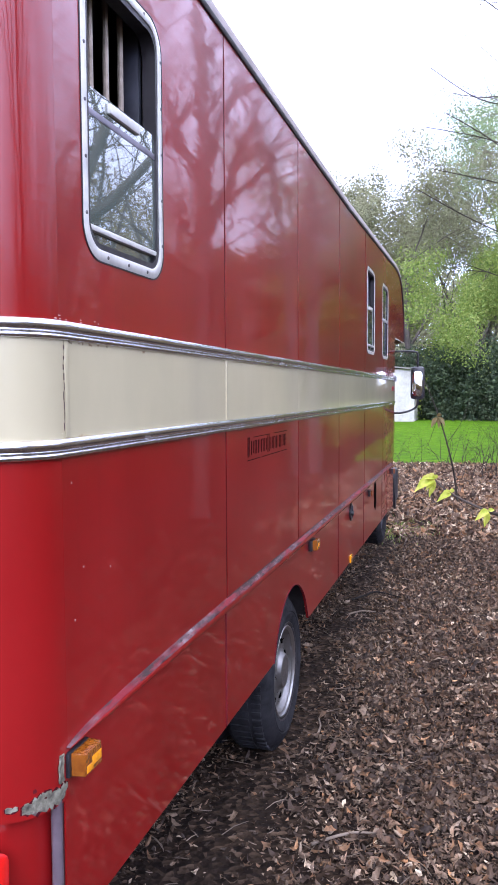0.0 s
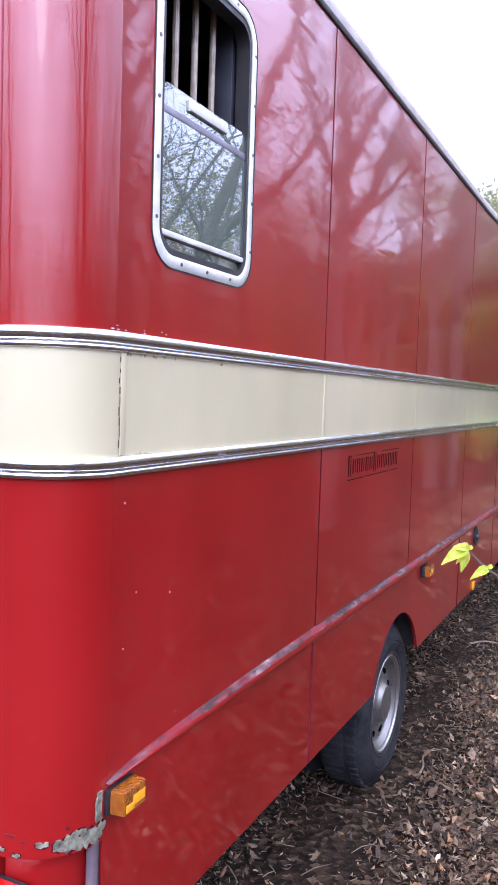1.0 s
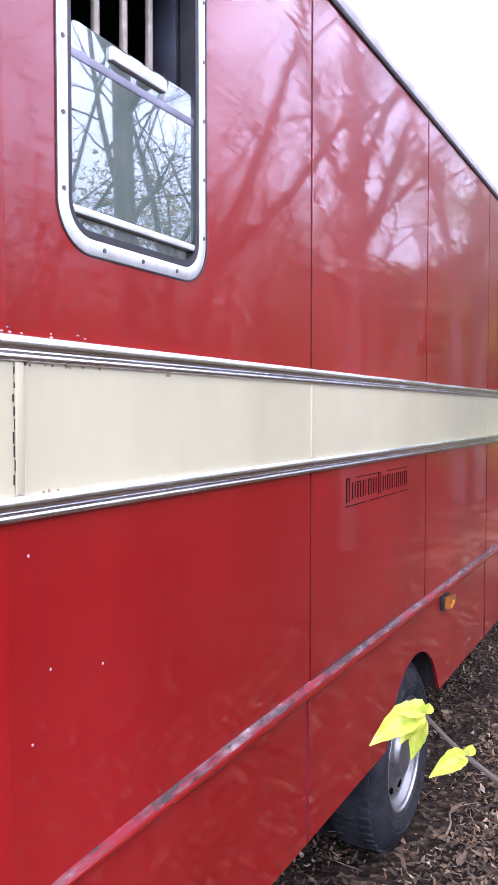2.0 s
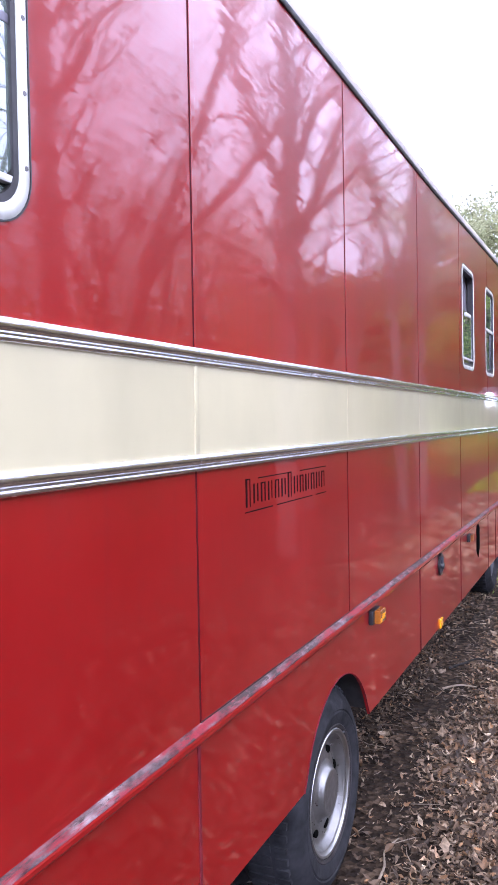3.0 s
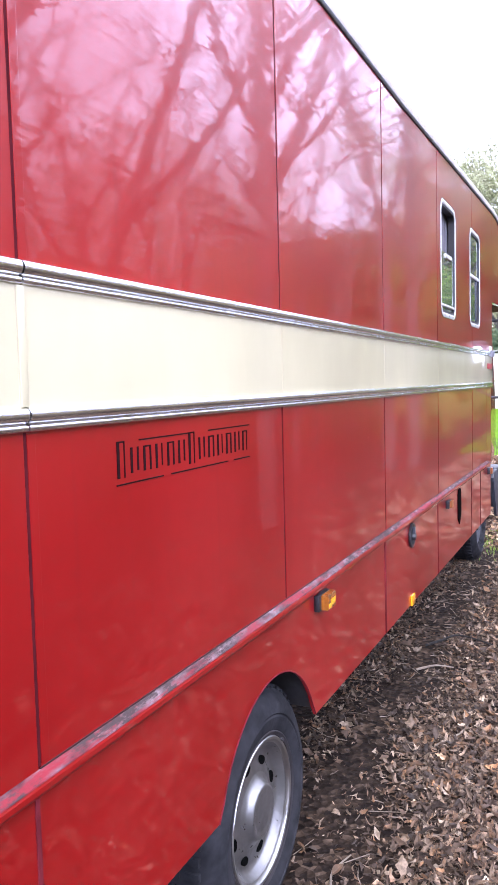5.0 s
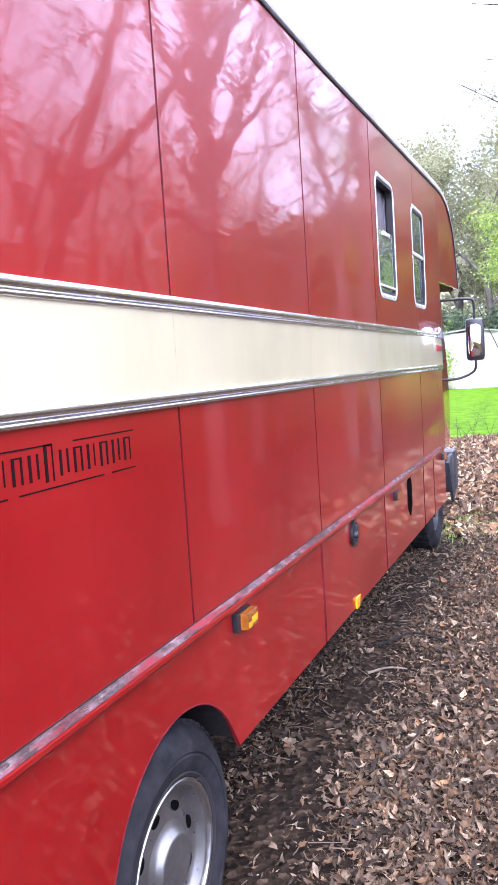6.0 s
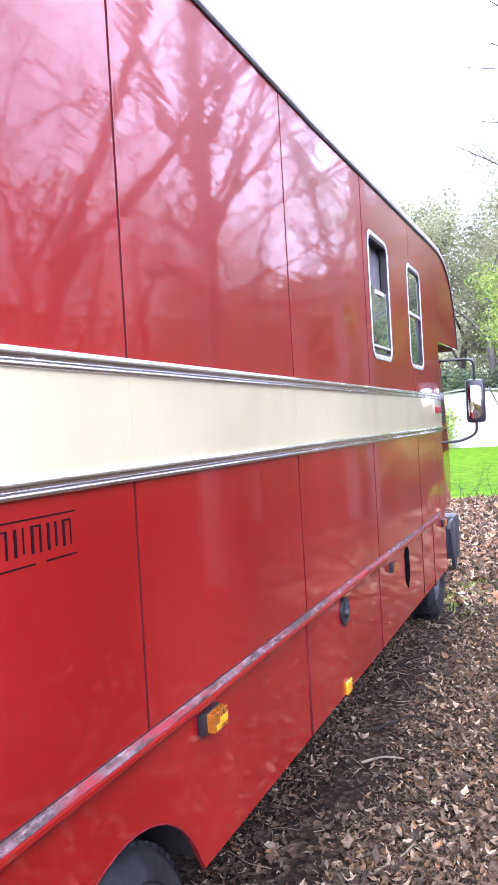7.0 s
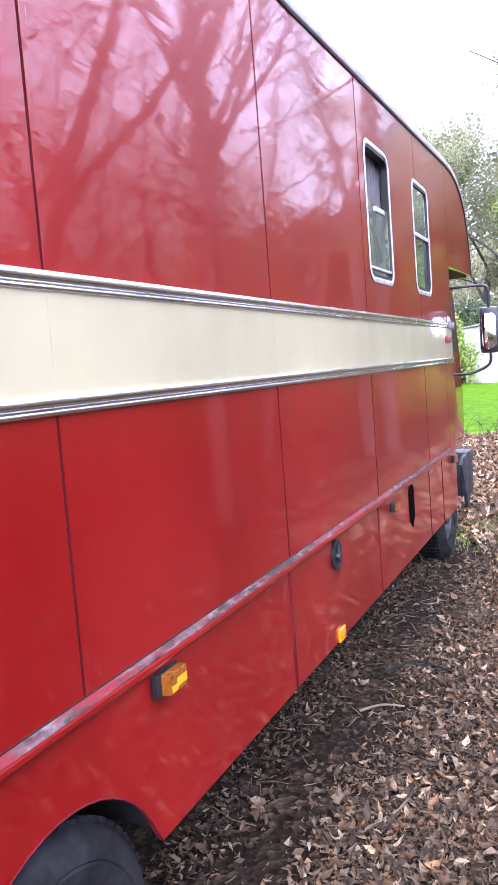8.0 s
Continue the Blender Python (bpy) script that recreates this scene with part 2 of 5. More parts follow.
def make_litter(name, k=1.0):
    s = Mat(name, (0.2, 0.13, 0.08), 0.75)
    tones = ((0.0, (0.02, 0.012, 0.008)), (0.3, (0.06, 0.034, 0.02)), (0.5, (0.12, 0.072, 0.042)), (0.64, (0.21, 0.105, 0.045)), (0.72, (0.16, 0.11, 0.072)), (0.86, (0.25, 0.17, 0.11)), (0.96, (0.46, 0.36, 0.26)), (1.0, (0.3, 0.14, 0.05)))
    tone = s.ramp(s.island(), *[(at, tuple(min(0.8, c * k) for c in col)) for at, col in tones])
    s.color(s.mix(s.times(s.steps(s.noise(55, 5, rough=0.7), 0.4, 0.62), 0.62), tone, (0.06, 0.04, 0.027)))
    s.bump(s.noise(70, 4), 0.5, 0.003)
    return s.m


LITTER = make_litter("dead_oak_leaves", 0.84)
# the same leaf tones, scaled paler
PALE_LITTER = make_litter("pale_oak_leaves", 1.9)


def make_bark(name, lo, hi):
    s = Mat(name, hi, 0.9)
    s.color(s.ramp(s.noise(6, 8, (1, 1, 0.25)), (0.3, lo), (0.7, hi)))
    s.bump(s.noise(16, 6, (1, 1, 0.2)), 0.9, 0.02)
    return s.m


BARK = make_bark("grey_brown_bark", (0.065, 0.055, 0.048), (0.18, 0.155, 0.134))
DARK_BARK = make_bark("dark_damp_bark", (0.018, 0.013, 0.01), (0.06, 0.045, 0.034))
DAMP_STICK = make_bark("blackened_damp_stick", (0.005, 0.004, 0.004), (0.02, 0.015, 0.012))
TWIG = make_bark("pale_fallen_twig", (0.08, 0.06, 0.045), (0.25, 0.2, 0.155))


def make_leaf(name, *tones, mottle=0):
    s = Mat(name, tones[0], 0.55)
    stops = [(i / max(1, len(tones) - 1), c) for i, c in enumerate(tones)]
    s.color(s.ramp(s.noise(mottle, 3) if mottle else s.island(), *stops))
    thin = s.n.new("ShaderNodeBsdfTranslucent")
    both = s.n.new("ShaderNodeMixShader")
    both.inputs["Fac"].default_value = 0.35
    s.l.new(s.b.inputs["Base Color"].links[0].from_socket, thin.inputs["Color"])
    s.l.new(s.b.outputs["BSDF"], both.inputs[1])
    s.l.new(thin.outputs["BSDF"], both.inputs[2])
    s.l.new(both.outputs["Shader"], s.n["Material Output"].inputs["Surface"])
    return s.m


LEAF_SPRING = make_leaf("spring_green_leaves", (0.12, 0.2, 0.035), (0.23, 0.33, 0.06), (0.38, 0.43, 0.11))
LEAF_PALE = make_leaf("pale_birch_leaves", (0.2, 0.3, 0.14), (0.28, 0.38, 0.18), (0.38, 0.46, 0.25))
LEAF_DARK = make_leaf("dark_evergreen_leaves", (0.03, 0.055, 0.03), (0.06, 0.1, 0.045), (0.13, 0.17, 0.08))
LEAF_BROWN = make_leaf("brown_budding_leaves", (0.2, 0.19, 0.12), (0.27, 0.275, 0.16), (0.38, 0.4, 0.22))
LEAF_SPRIG = make_leaf("fresh_sprig_leaves", (0.14, 0.22, 0.02), (0.26, 0.36, 0.03), (0.48, 0.52, 0.07), (0.62, 0.56, 0.16), (0.62, 0.36, 0.2), mottle=130)
LEAF_DULL = make_leaf("dull_undergrowth_leaves", (0.13, 0.09, 0.045), (0.23, 0.17, 0.08), (0.3, 0.27, 0.09))


def make_wall():
    s = Mat("whitewashed_wall", (0.75, 0.74, 0.7), 0.85)
    s.color(s.ramp(s.noise(1.2, 8, rough=0.7), (0.3, (0.3, 0.27, 0.22)), (0.55, (0.5, 0.485, 0.45)), (0.75, (0.6, 0.59, 0.56))))
    return s.m


WHITEWASH = make_wall()
SLATE = make_plain("mossy_roof_slate", (0.2, 0.2, 0.17), 0.8)


# ---------------------------------------------------------------- mesh helpers
def finish(bm, angle=35):
    me = bpy.data.meshes.new("mesh")
    bmesh.ops.recalc_face_normals(bm, faces=bm.faces)
    bm.to_mesh(me)
    bm.free()
    me.shade_smooth()
    me.set_sharp_from_angle(angle=radians(angle))
    return me


def part(name, bm, material, parent, label="", angle=35):
    """One mesh under a thing or a part; bm is in world metres, or in the thing's own frame if the thing stands at the origin."""
    ob = new(name, finish(bm, angle))
    ob.data.materials.append(material)
    ob.parent = parent
    if parent.type == "EMPTY":
        ob.matrix_parent_inverse = parent.matrix_basis.inverted()
    if label:
        tagged(ob, label)
    return ob


def thing(name, at, label, category, group="", kind=""):
    ob = new(name)
    ob.empty_display_size = 0.2
    ob.matrix_basis = Matrix.Translation(at)
    return tagged(ob, label, category, group, kind)


def single(name, bm, material, label, category="", group="", kind="", angle=35):
    ob = new(name, finish(bm, angle))
    ob.data.materials.append(material)
    return tagged(ob, label, category, group, kind)


def box(lo, hi, bevel=0.0, bm=None):
    own = bmesh.new()
    bmesh.ops.create_cube(own, size=1.0)
    for v in own.verts:
        v.co = Vector([l + (c + 0.5) * (h - l) for c, l, h in zip(v.co, lo, hi)])
    if bevel:
        bmesh.ops.bevel(own, geom=own.edges[:], offset=bevel, segments=2, affect="EDGES", profile=0.6)
    return merge(bm, own)


def merge(bm, own):
    if bm is None:
        return own
    me = bpy.data.meshes.new("tmp")
    own.to_mesh(me)
    own.free()
    bm.from_mesh(me)
    bpy.data.meshes.remove(me)
    return bm


def prism(outline, x0, x1, bevel=0.0):
    """A plate with an outline in (y, z), from x0 (outside) to x1 (inside)."""
    bm = bmesh.new()
    front = [bm.verts.new((x0, y, z)) for y, z in outline]
    back = [bm.verts.new((x1, y, z)) for y, z in outline]
    bm.faces.new(front)
    bm.faces.new(back[::-1])
    rim = []
    for i in range(len(front)):
        j = (i + 1) % len(front)
        bm.faces.new((front[i], back[i], back[j], front[j]))
    if bevel:
        bm.edges.ensure_lookup_table()
        rim = [e for e in bm.edges if all(abs(v.co.x - x0) < 1e-6 for v in e.verts)]
        bmesh.ops.bevel(bm, geom=rim, offset=bevel, segments=2, affect="EDGES", profile=0.5)
    return bm


def rounded(y0, y1, z0, z1, r, n=8):
    """A rounded rectangle in (y, z), anticlockwise from its lower right corner."""
    pts = []
    for cy, cz, a0 in ((y1 - r, z0 + r, -90), (y1 - r, z1 - r, 0), (y0 + r, z1 - r, 90), (y0 + r, z0 + r, 180)):
        for k in range(n + 1):
            a = radians(a0 + 90 * k / n)
            pts.append((cy + r * math.cos(a), cz + r * math.sin(a)))
    return pts


def ring_plate(outer, inner, x0, x1):
    """A plate between two outlines with the same number of points: a frame, or a panel with an opening."""
    bm = bmesh.new()
    loops = [[bm.verts.new((x, y, z)) for y, z in some] for x in (x0, x1) for some in (outer, inner)]
    n = len(outer)
    for i in range(n):
        j = (i + 1) % n
        for a, b in ((0, 1), (1, 3), (3, 2), (2, 0)):
            bm.faces.new((loops[a][i], loops[a][j], loops[b][j], loops[b][i]))
    return bm


def around(y0, y1, z0, z1, inner):
    """The points of a rectangle's rim that face those of an inner outline; its corners are among them."""
    cy, cz = (sum(p[i] for p in inner) / len(inner) for i in (0, 1))
    out = []
    for y, z in inner:
        dy, dz = y - cy, z - cz
        s = min((y1 - cy) / dy if dy > 0 else (y0 - cy) / dy if dy < 0 else 99, (z1 - cz) / dz if dz > 0 else (z0 - cz) / dz if dz < 0 else 99)
        out.append([cy + s * dy, cz + s * dz])
    for corner in ((y0, z0), (y0, z1), (y1, z0), (y1, z1)):
        near = min(out, key=lambda p: (p[0] - corner[0]) ** 2 + (p[1] - corner[1]) ** 2)
        near[0], near[1] = corner
    return [tuple(p) for p in out]


def sweep(places, profile, closed=True):
    """A section carried along places: each place is (origin, u, v), each point of the profile (a, b) lies at origin + a u + b v."""
    bm = bmesh.new()
    rows = [[bm.verts.new(o + u * a + v * b) for a, b in profile] for o, u, v in places]
    n = len(profile)
    for r, s in zip(rows, rows[1:]):
        for i in range(n if closed else n - 1):
            j = (i + 1) % n
            bm.faces.new((r[i], r[j], s[j], s[i]))
    if closed:
        bm.faces.new(rows[0])
        bm.faces.new(rows[-1][::-1])
    return bm


def revolve(profile, cx, cy, cz, n=48, bm=None):
    """Points (radius, x outward) turned round an axis along x."""
    own = bmesh.new()
    rows = []
    for k in range(n):
        a = 2 * math.pi * k / n
        rows.append([own.verts.new((cx + x, cy + r * math.cos(a), cz + r * math.sin(a))) for r, x in profile])
    for k in range(n):
        r, s = rows[k], rows[(k + 1) % n]
        for i in range(len(profile) - 1):
            own.faces.new((r[i], r[i + 1], s[i + 1], s[i]))
    bmesh.ops.remove_doubles(own, verts=own.verts, dist=1e-5)
    return merge(bm, own)


def rod(points, radius, n=8, bm=None):
    """A round bar through points."""
    own = bmesh.new()
    pts = [Vector(p) for p in points]
    rad = radius if isinstance(radius, (list, tuple)) else [radius] * len(pts)
    rows = []
    for i, p in enumerate(pts):
        d = (pts[min(i + 1, len(pts) - 1)] - pts[max(i - 1, 0)]).normalized()
        u = d.orthogonal().normalized() if not rows else (u - d * u.dot(d)).normalized()
        v = d.cross(u)
        rows.append([own.verts.new(p + (u * math.cos(6.2832 * k / n) + v * math.sin(6.2832 * k / n)) * rad[i]) for k in range(n)])
    for r, s in zip(rows, rows[1:]):
        for k in range(n):
            own.faces.new((r[k], r[(k + 1) % n], s[(k + 1) % n], s[k]))
    own.faces.new(rows[0][::-1])
    own.faces.new(rows[-1])
    return merge(bm, own)


def soft_path(points, steps=6):
    """A smooth line through points."""
    pts = [Vector(p) for p in points]
    out = []
    for i in range(len(pts) - 1):
        a, b, c, d = pts[max(i - 1, 0)], pts[i], pts[i + 1], pts[min(i + 2, len(pts) - 1)]
        for k in range(steps):
            t = k / steps
            out.append(0.5 * (2 * b + (c - a) * t + (2 * a - 5 * b + 4 * c - d) * t * t + (3 * b - a - 3 * c + d) * t ** 3))
    return out + [pts[-1]]


# ---------------------------------------------------------------- ground
def height(x, y):
    bank = 0.06 * math.exp(-((y - 17.2) / 1.5) ** 2) * min(1, max(0, (x + 6) / 3))
    wave = 0.05 * noise.noise((x * 0.35, y * 0.35, 3.0)) + 0.02 * noise.noise((x * 1.3, y * 1.3, 7.0))
    keep = min(1.0, max(0.0, (abs(x + 0.4) - 0.3) / 1.5)) if -0.5 < y < 11 else 1.0
    # the rear wheels have settled into the soft soil
    rut = 0.024 * math.exp(-((y - 3.27) / 0.9) ** 2) * math.exp(-max(0.0, abs(x + 1.2) - 1.2) ** 2 / 0.09)
    return bank + wave * (0.25 + 0.75 * keep) - rut


def build_ground():
    def spread(lo, hi, fine_lo, fine_hi, fine, far):
        a = list(np.arange(fine_lo, fine_hi + 1e-6, fine))
        left, right = [], []
        s, p = fine, fine_lo
        while p > lo:
            s *= far
            p -= s
            left.append(max(p, lo))
        s, p = fine, fine_hi
        while p < hi:
            s *= far
            p += s
            right.append(min(p, hi))
        return left[::-1] + a + right

    xs = spread(-900, 900, -3, 6, 0.15, 1.25)
    ys = spread(-900, 1200, -2, 20, 0.2, 1.25)
    verts = [(x, y, height(x, y)) for y in ys for x in xs]
    w = len(xs)
    faces = [(j * w + i, j * w + i + 1, (j + 1) * w + i + 1, (j + 1) * w + i) for j in range(len(ys) - 1) for i in range(w - 1)]
    me = bpy.data.meshes.new("ground")
    me.from_pydata(verts, [], faces)
    me.shade_smooth()
    me.materials.append(SOIL)
    tagged(new("ground", me), "dark woodland soil with crumbled brown leaves", "ground", kind="structure")

    bm = bmesh.new()
    n = 60
    near = [bm.verts.new((-40 + 42.0 * i / n, 17.9 + 0.5 * noise.noise((i * 0.7, 0, 0)) + 0.25 * noise.noise((i * 2.3, 4, 0)), 0.05)) for i in range(n + 1)]
    rows = [near]
    for y in (20, 24, 30, 38, 48):
        rows.append([bm.verts.new((-40 + (42.1 + 0.035 * (y - 18) + 0.4 * noise.noise((y * 0.3, 2, 0))) * i / n, y, 0.06 + 0.04 * noise.noise((i * 0.4, y * 0.2, 1)))) for i in range(n + 1)])
    for r, s in zip(rows, rows[1:]):
        for i in range(n):
            bm.faces.new((r[i], r[i + 1], s[i + 1], s[i]))
    single("lawn", bm, LAWN, "bright green mown spring lawn beyond the leaf litter", "lawn", kind="structure")


build_ground()

# ---------------------------------------------------------------- the lorry
# The near side lies in x = 0, the rear at y = 0.87; heights are over the ground.
REAR, R_CORNER, WIDTH = 0.87, 0.16, 2.36
SEAMS = (1.03, 2.2, 3.39, 4.61, 5.83, 7.1, 8.15)
SKIRT, RAIL_LO, RAIL_HI = 0.515, 0.948, 1.0
LOW_TRIM, LOW_CREAM, TOP_CREAM, TOP_TRIM = 1.606, 1.648, 1.859, 1.902
ROOF = 3.005
GAP = 0.006
lorry = thing("horsebox_lorry", (-1.18, 4.6, 0), "long red and cream horsebox lorry parked on leaf litter", "lorry")


def corner_path(y_end, out=0.0, n=10):
    """Round the rear corner and along the side, seen from above: (place, outward)."""
    pts = []
    for k in range(n + 1):
        a = radians(-90 + 90 * k / n)
        o = Vector((math.cos(a), math.sin(a), 0))
        pts.append((Vector((-R_CORNER, REAR + R_CORNER, 0)) + o * (R_CORNER + out), o))
    for y in np.linspace(REAR + R_CORNER, y_end, 3)[1:]:
        pts.append((Vector((out, y, 0)), Vector((1, 0, 0))))
    return pts


def side_path(y0, y1):
    return [(Vector((0, y, 0)), Vector((1, 0, 0))) for y in (y0, y1)]


UP = Vector((0, 0, 1))


def along(path, profile):
    return sweep([(p, o, UP) for p, o in path], profile)


WINDOWS = {"rear": (1.148, 1.625), "middle": (5.93, 6.44), "front": (6.995, 7.49)}
W_LO, W_HI, W_R = 2.06, 2.768, 0.085


def roof_z(y):
    return ROOF + max(0.0, y - 5.0) * 0.022


NOSE = [(8.15, roof_z(8.15)), (8.45, 3.07), (8.7, 3.035), (8.9, 2.96), (9.05, 2.85), (9.16, 2.7), (9.235, 2.53), (9.28, 2.34)]


def upper_panel(y0, y1, hole=None):
    a, b = y0 + (GAP / 2 if y0 > 1.1 else 0.0), y1 - GAP / 2
    if hole:
        inner = rounded(hole[0] + 0.02, hole[1] - 0.02, W_LO + 0.02, W_HI - 0.02, W_R - 0.015)
        bm = ring_plate(around(a, b, TOP_TRIM - 0.01, roof_z(b), inner), inner, 0.0, -0.035)
    else:
        bm = prism([(a, TOP_TRIM - 0.01), (b, TOP_TRIM - 0.01), (b, roof_z(b)), (a, roof_z(a))], 0.0, -0.035, 0.0015)
    return part("side_panel", bm, RED, lorry, angle=4)


for i, hole in ((0, "rear"), (1, None), (2, None), (3, None)):
    upper_panel(SEAMS[i], SEAMS[i + 1], WINDOWS.get(hole))


def front_panels():
    """The bays by the middle and the front window; the seam at 7.1 runs into the front window."""
    z0 = TOP_TRIM - 0.01
    inner = rounded(WINDOWS["middle"][0] + 0.02, WINDOWS["middle"][1] - 0.02, W_LO + 0.02, W_HI - 0.02, W_R - 0.015)
    part("side_panel", ring_plate(around(5.83 + GAP / 2, 6.72, z0, roof_z(6.72), inner), inner, 0.0, -0.035), RED, lorry, angle=4)
    cut = rounded(WINDOWS["front"][0] + 0.02, WINDOWS["front"][1] - 0.02, W_LO + 0.02, W_HI - 0.02, W_R - 0.015)
    s, e = 7.1 - GAP / 2, 7.1 + GAP / 2
    left = sorted((q for q in cut if q[0] < 7.09), key=lambda q: q[1])
    right = sorted((q for q in cut if q[0] > 7.11), key=lambda q: -q[1])
    lo, hi = W_LO + 0.02, W_HI - 0.02
    part("side_panel", prism([(6.72, z0), (s, z0), (s, lo), *left, (s, hi), (s, roof_z(s)), (6.72, roof_z(6.72))], 0.0, -0.035), RED, lorry)
    part("side_panel", prism([(e, z0), (8.17, z0), (8.17, roof_z(8.17)), (e, roof_z(e)), (e, hi), *right, (e, lo)], 0.0, -0.035), RED, lorry)
    part("luton_side_panel", prism([(8.174, 2.325), *reversed([(max(8.174, y), z) for y, z in NOSE])][::-1], 0.0, -0.035, 0.0015), RED, lorry, angle=4)


front_panels()
part("backing_strip", box((-0.03, 6.712, TOP_TRIM), (-0.0003, 6.728, 3.0)), RED, lorry)

for a, b in zip((1.03, 2.2, 3.39, 4.61, 5.83, 7.1, 7.85), (2.2, 3.39, 4.61, 5.83, 7.1, 7.85, 8.1)):
    a, b = a + (GAP / 2 if a > 1.1 else 0.0), b - GAP / 2
    part("lower_side_panel", prism([(a, RAIL_LO + 0.011), (b, RAIL_LO + 0.011), (b, LOW_TRIM + 0.01), (a, LOW_TRIM + 0.01)], 0.0, -0.035, 0.0015), RED, lorry, angle=4)
for a, b in zip((1.042, 2.205, 3.39, 4.61, 5.83), (2.2, 3.39, 4.61, 5.83, 8.15)):
    part("cream_band_panel", box((-0.035, a + 0.001, LOW_CREAM - 0.01), (0.004, b - 0.001, TOP_CREAM + 0.01), 0.0012), CREAM, lorry, "cream painted band panel", 4)
for y in (1.0628, 2.188, 3.3895, 4.6095):
    part("joint_groove", box((0.002, y - 0.0009, LOW_CREAM), (0.0045, y + 0.0009, TOP_CREAM)), JOINT_CREAM, lorry)
for y in (1.051, 2.2):
    part("joint_cover", box((0.002, y - 0.0095, LOW_CREAM), (0.007, y + 0.0095, TOP_CREAM), 0.002), CREAM, lorry)

AXLE, HUB_Z, REAR_Z, ARCH_R = 3.27, 0.372, 0.348, 0.385


def skirt_panel(a, b, arch=False):
    a, b = a + GAP / 2, b - GAP / 2
    low = [(a, SKIRT), (b, SKIRT)]
    if arch:
        low = [(a, SKIRT)]
        for k in range(21):
            t = radians(180 - 18 - 144 * k / 20)
            low.append((AXLE + ARCH_R * math.cos(t), 0.395 + ARCH_R * math.sin(t)))
        low[1], low[-1] = (low[1][0] - 0.01, SKIRT), (low[-1][0] + 0.01, SKIRT)
        part("arch_edge", rod([(-0.0015, y, z) for y, z in low[1:]], 0.0026, 6), JOINT, lorry, "dull worn edge of the wheel arch")
        low.append((b, SKIRT))
    return part("skirt_panel", prism([*low, (b, RAIL_LO + 0.01), (a, RAIL_LO + 0.01)], -0.002, -0.012, 0.0015), RED, lorry, angle=4)


for a, b in zip((1.017, 2.19, 4.6, 5.81, 7.06, 7.5), (2.19, 4.6, 5.81, 7.06, 7.5, 8.08)):
    skirt_panel(a, b, a == 2.19)
for y, w in ((2.19, 0.012), (4.6, 0.02), (5.81, 0.016), (7.06, 0.012), (7.5, 0.012)):
    part("skirt_joint_strip", box((-0.004, y - w / 2, SKIRT + 0.004), (0.0005, y + w / 2, RAIL_LO), 0.001), JOINT if y < 6 else JOINT_DARK, lorry)

# rubbing rail, bright trims
RAIL = [(-0.002, 0.988), (0.006, 0.987), (0.0185, 0.9785), (0.0205, 0.974), (0.0205, 0.964), (0.017, 0.957), (-0.002, 0.955)]


def pointed(y0, y1, profile):
    """A strip along the side whose rear end is cut away to a point at its foot."""
    places = []
    for y, s in ((y0, 0.06), (y0 + 0.05, 0.3), (y0 + 0.12, 0.5), (y0 + 0.3, 0.68), (y0 + 0.7, 0.88), (y0 + 1.2, 1.0), (y1, 1.0)):
        places.append((Vector((0, y, 0.955 * (1 - s))), X * (0.45 + 0.55 * s), UP * s))
    return sweep(places, profile)


X = Vector((1, 0, 0))
rail = part("rubbing_rail", pointed(1.026, 7.86, RAIL), RED, lorry, "red rubbing rail with scuffed top", 20)
part("scuffed_cap", pointed(1.025, 7.862, [(0.0, 0.9955), (0.008, 0.991), (0.018, 0.9822), (0.019, 0.98), (0.006, 0.986), (0.0, 0.987)]), SCUFFED, rail, "rail top worn through to grey primer", 20)
TRIM = [(0.0, 0.0)]
for a in range(-75, 76, 15):
    TRIM.append((0.005 + 0.007 * math.cos(radians(a)), 0.0072 + 0.007 * math.sin(radians(a))))
TRIM.append((0.0055, 0.0158))
for a in range(-70, 91, 16):
    TRIM.append((0.0055 + 0.0105 * math.cos(radians(a)), 0.0295 + 0.0132 * math.sin(radians(a))))
TRIM.append((0.0, 0.043))
for base in (LOW_TRIM - 0.002, TOP_CREAM + 0.001):
    prof = [(o, base + z) for o, z in TRIM]
    for path in (corner_path(2.198), side_path(2.203, 8.13)):
        part("bright_trim", along(path, prof), CHROME, lorry, "weathered bright metal trim strip", 50)
part("rail_sealant", box((0.0, 2.2, 0.9945), (0.002, 7.85, 0.998)), SEAM, lorry)

# rear corner pillar and rear wall
PILLAR = [(0.0, 0.0), (0.0, 1.0), (-0.035, 1.0), (-0.035, 0.0)]


def pillar(z0, z1, material, name, label="", out=0.0):
    return part(name, along(corner_path(SEAMS[0], out), [(a, z0 + b * (z1 - z0)) for a, b in PILLAR]), material, lorry, label)


pillar(TOP_TRIM - 0.01, ROOF, RED, "corner_panel")
pillar(0.838, LOW_TRIM + 0.01, RED, "corner_panel", "red corner panel with paint peeled at its foot")
part("corner_band_panel", along(corner_path(1.04), [(a + 0.004, LOW_CREAM - 0.01 + b * (TOP_CREAM - LOW_CREAM + 0.02)) for a, b in PILLAR]), CREAM, lorry, "cream corner panel with cracked rear joint")
for z in np.linspace(LOW_CREAM + 0.02, TOP_CREAM - 0.015, 9):
    part("joint_crack", box((0.003, 1.0385 + 0.002 * math.sin(z * 90), z - 0.004), (0.0052, 1.041 + 0.002 * math.sin(z * 90), z + 0.004 + 0.011 * abs(math.sin(z * 300)))), SEAM, lorry)
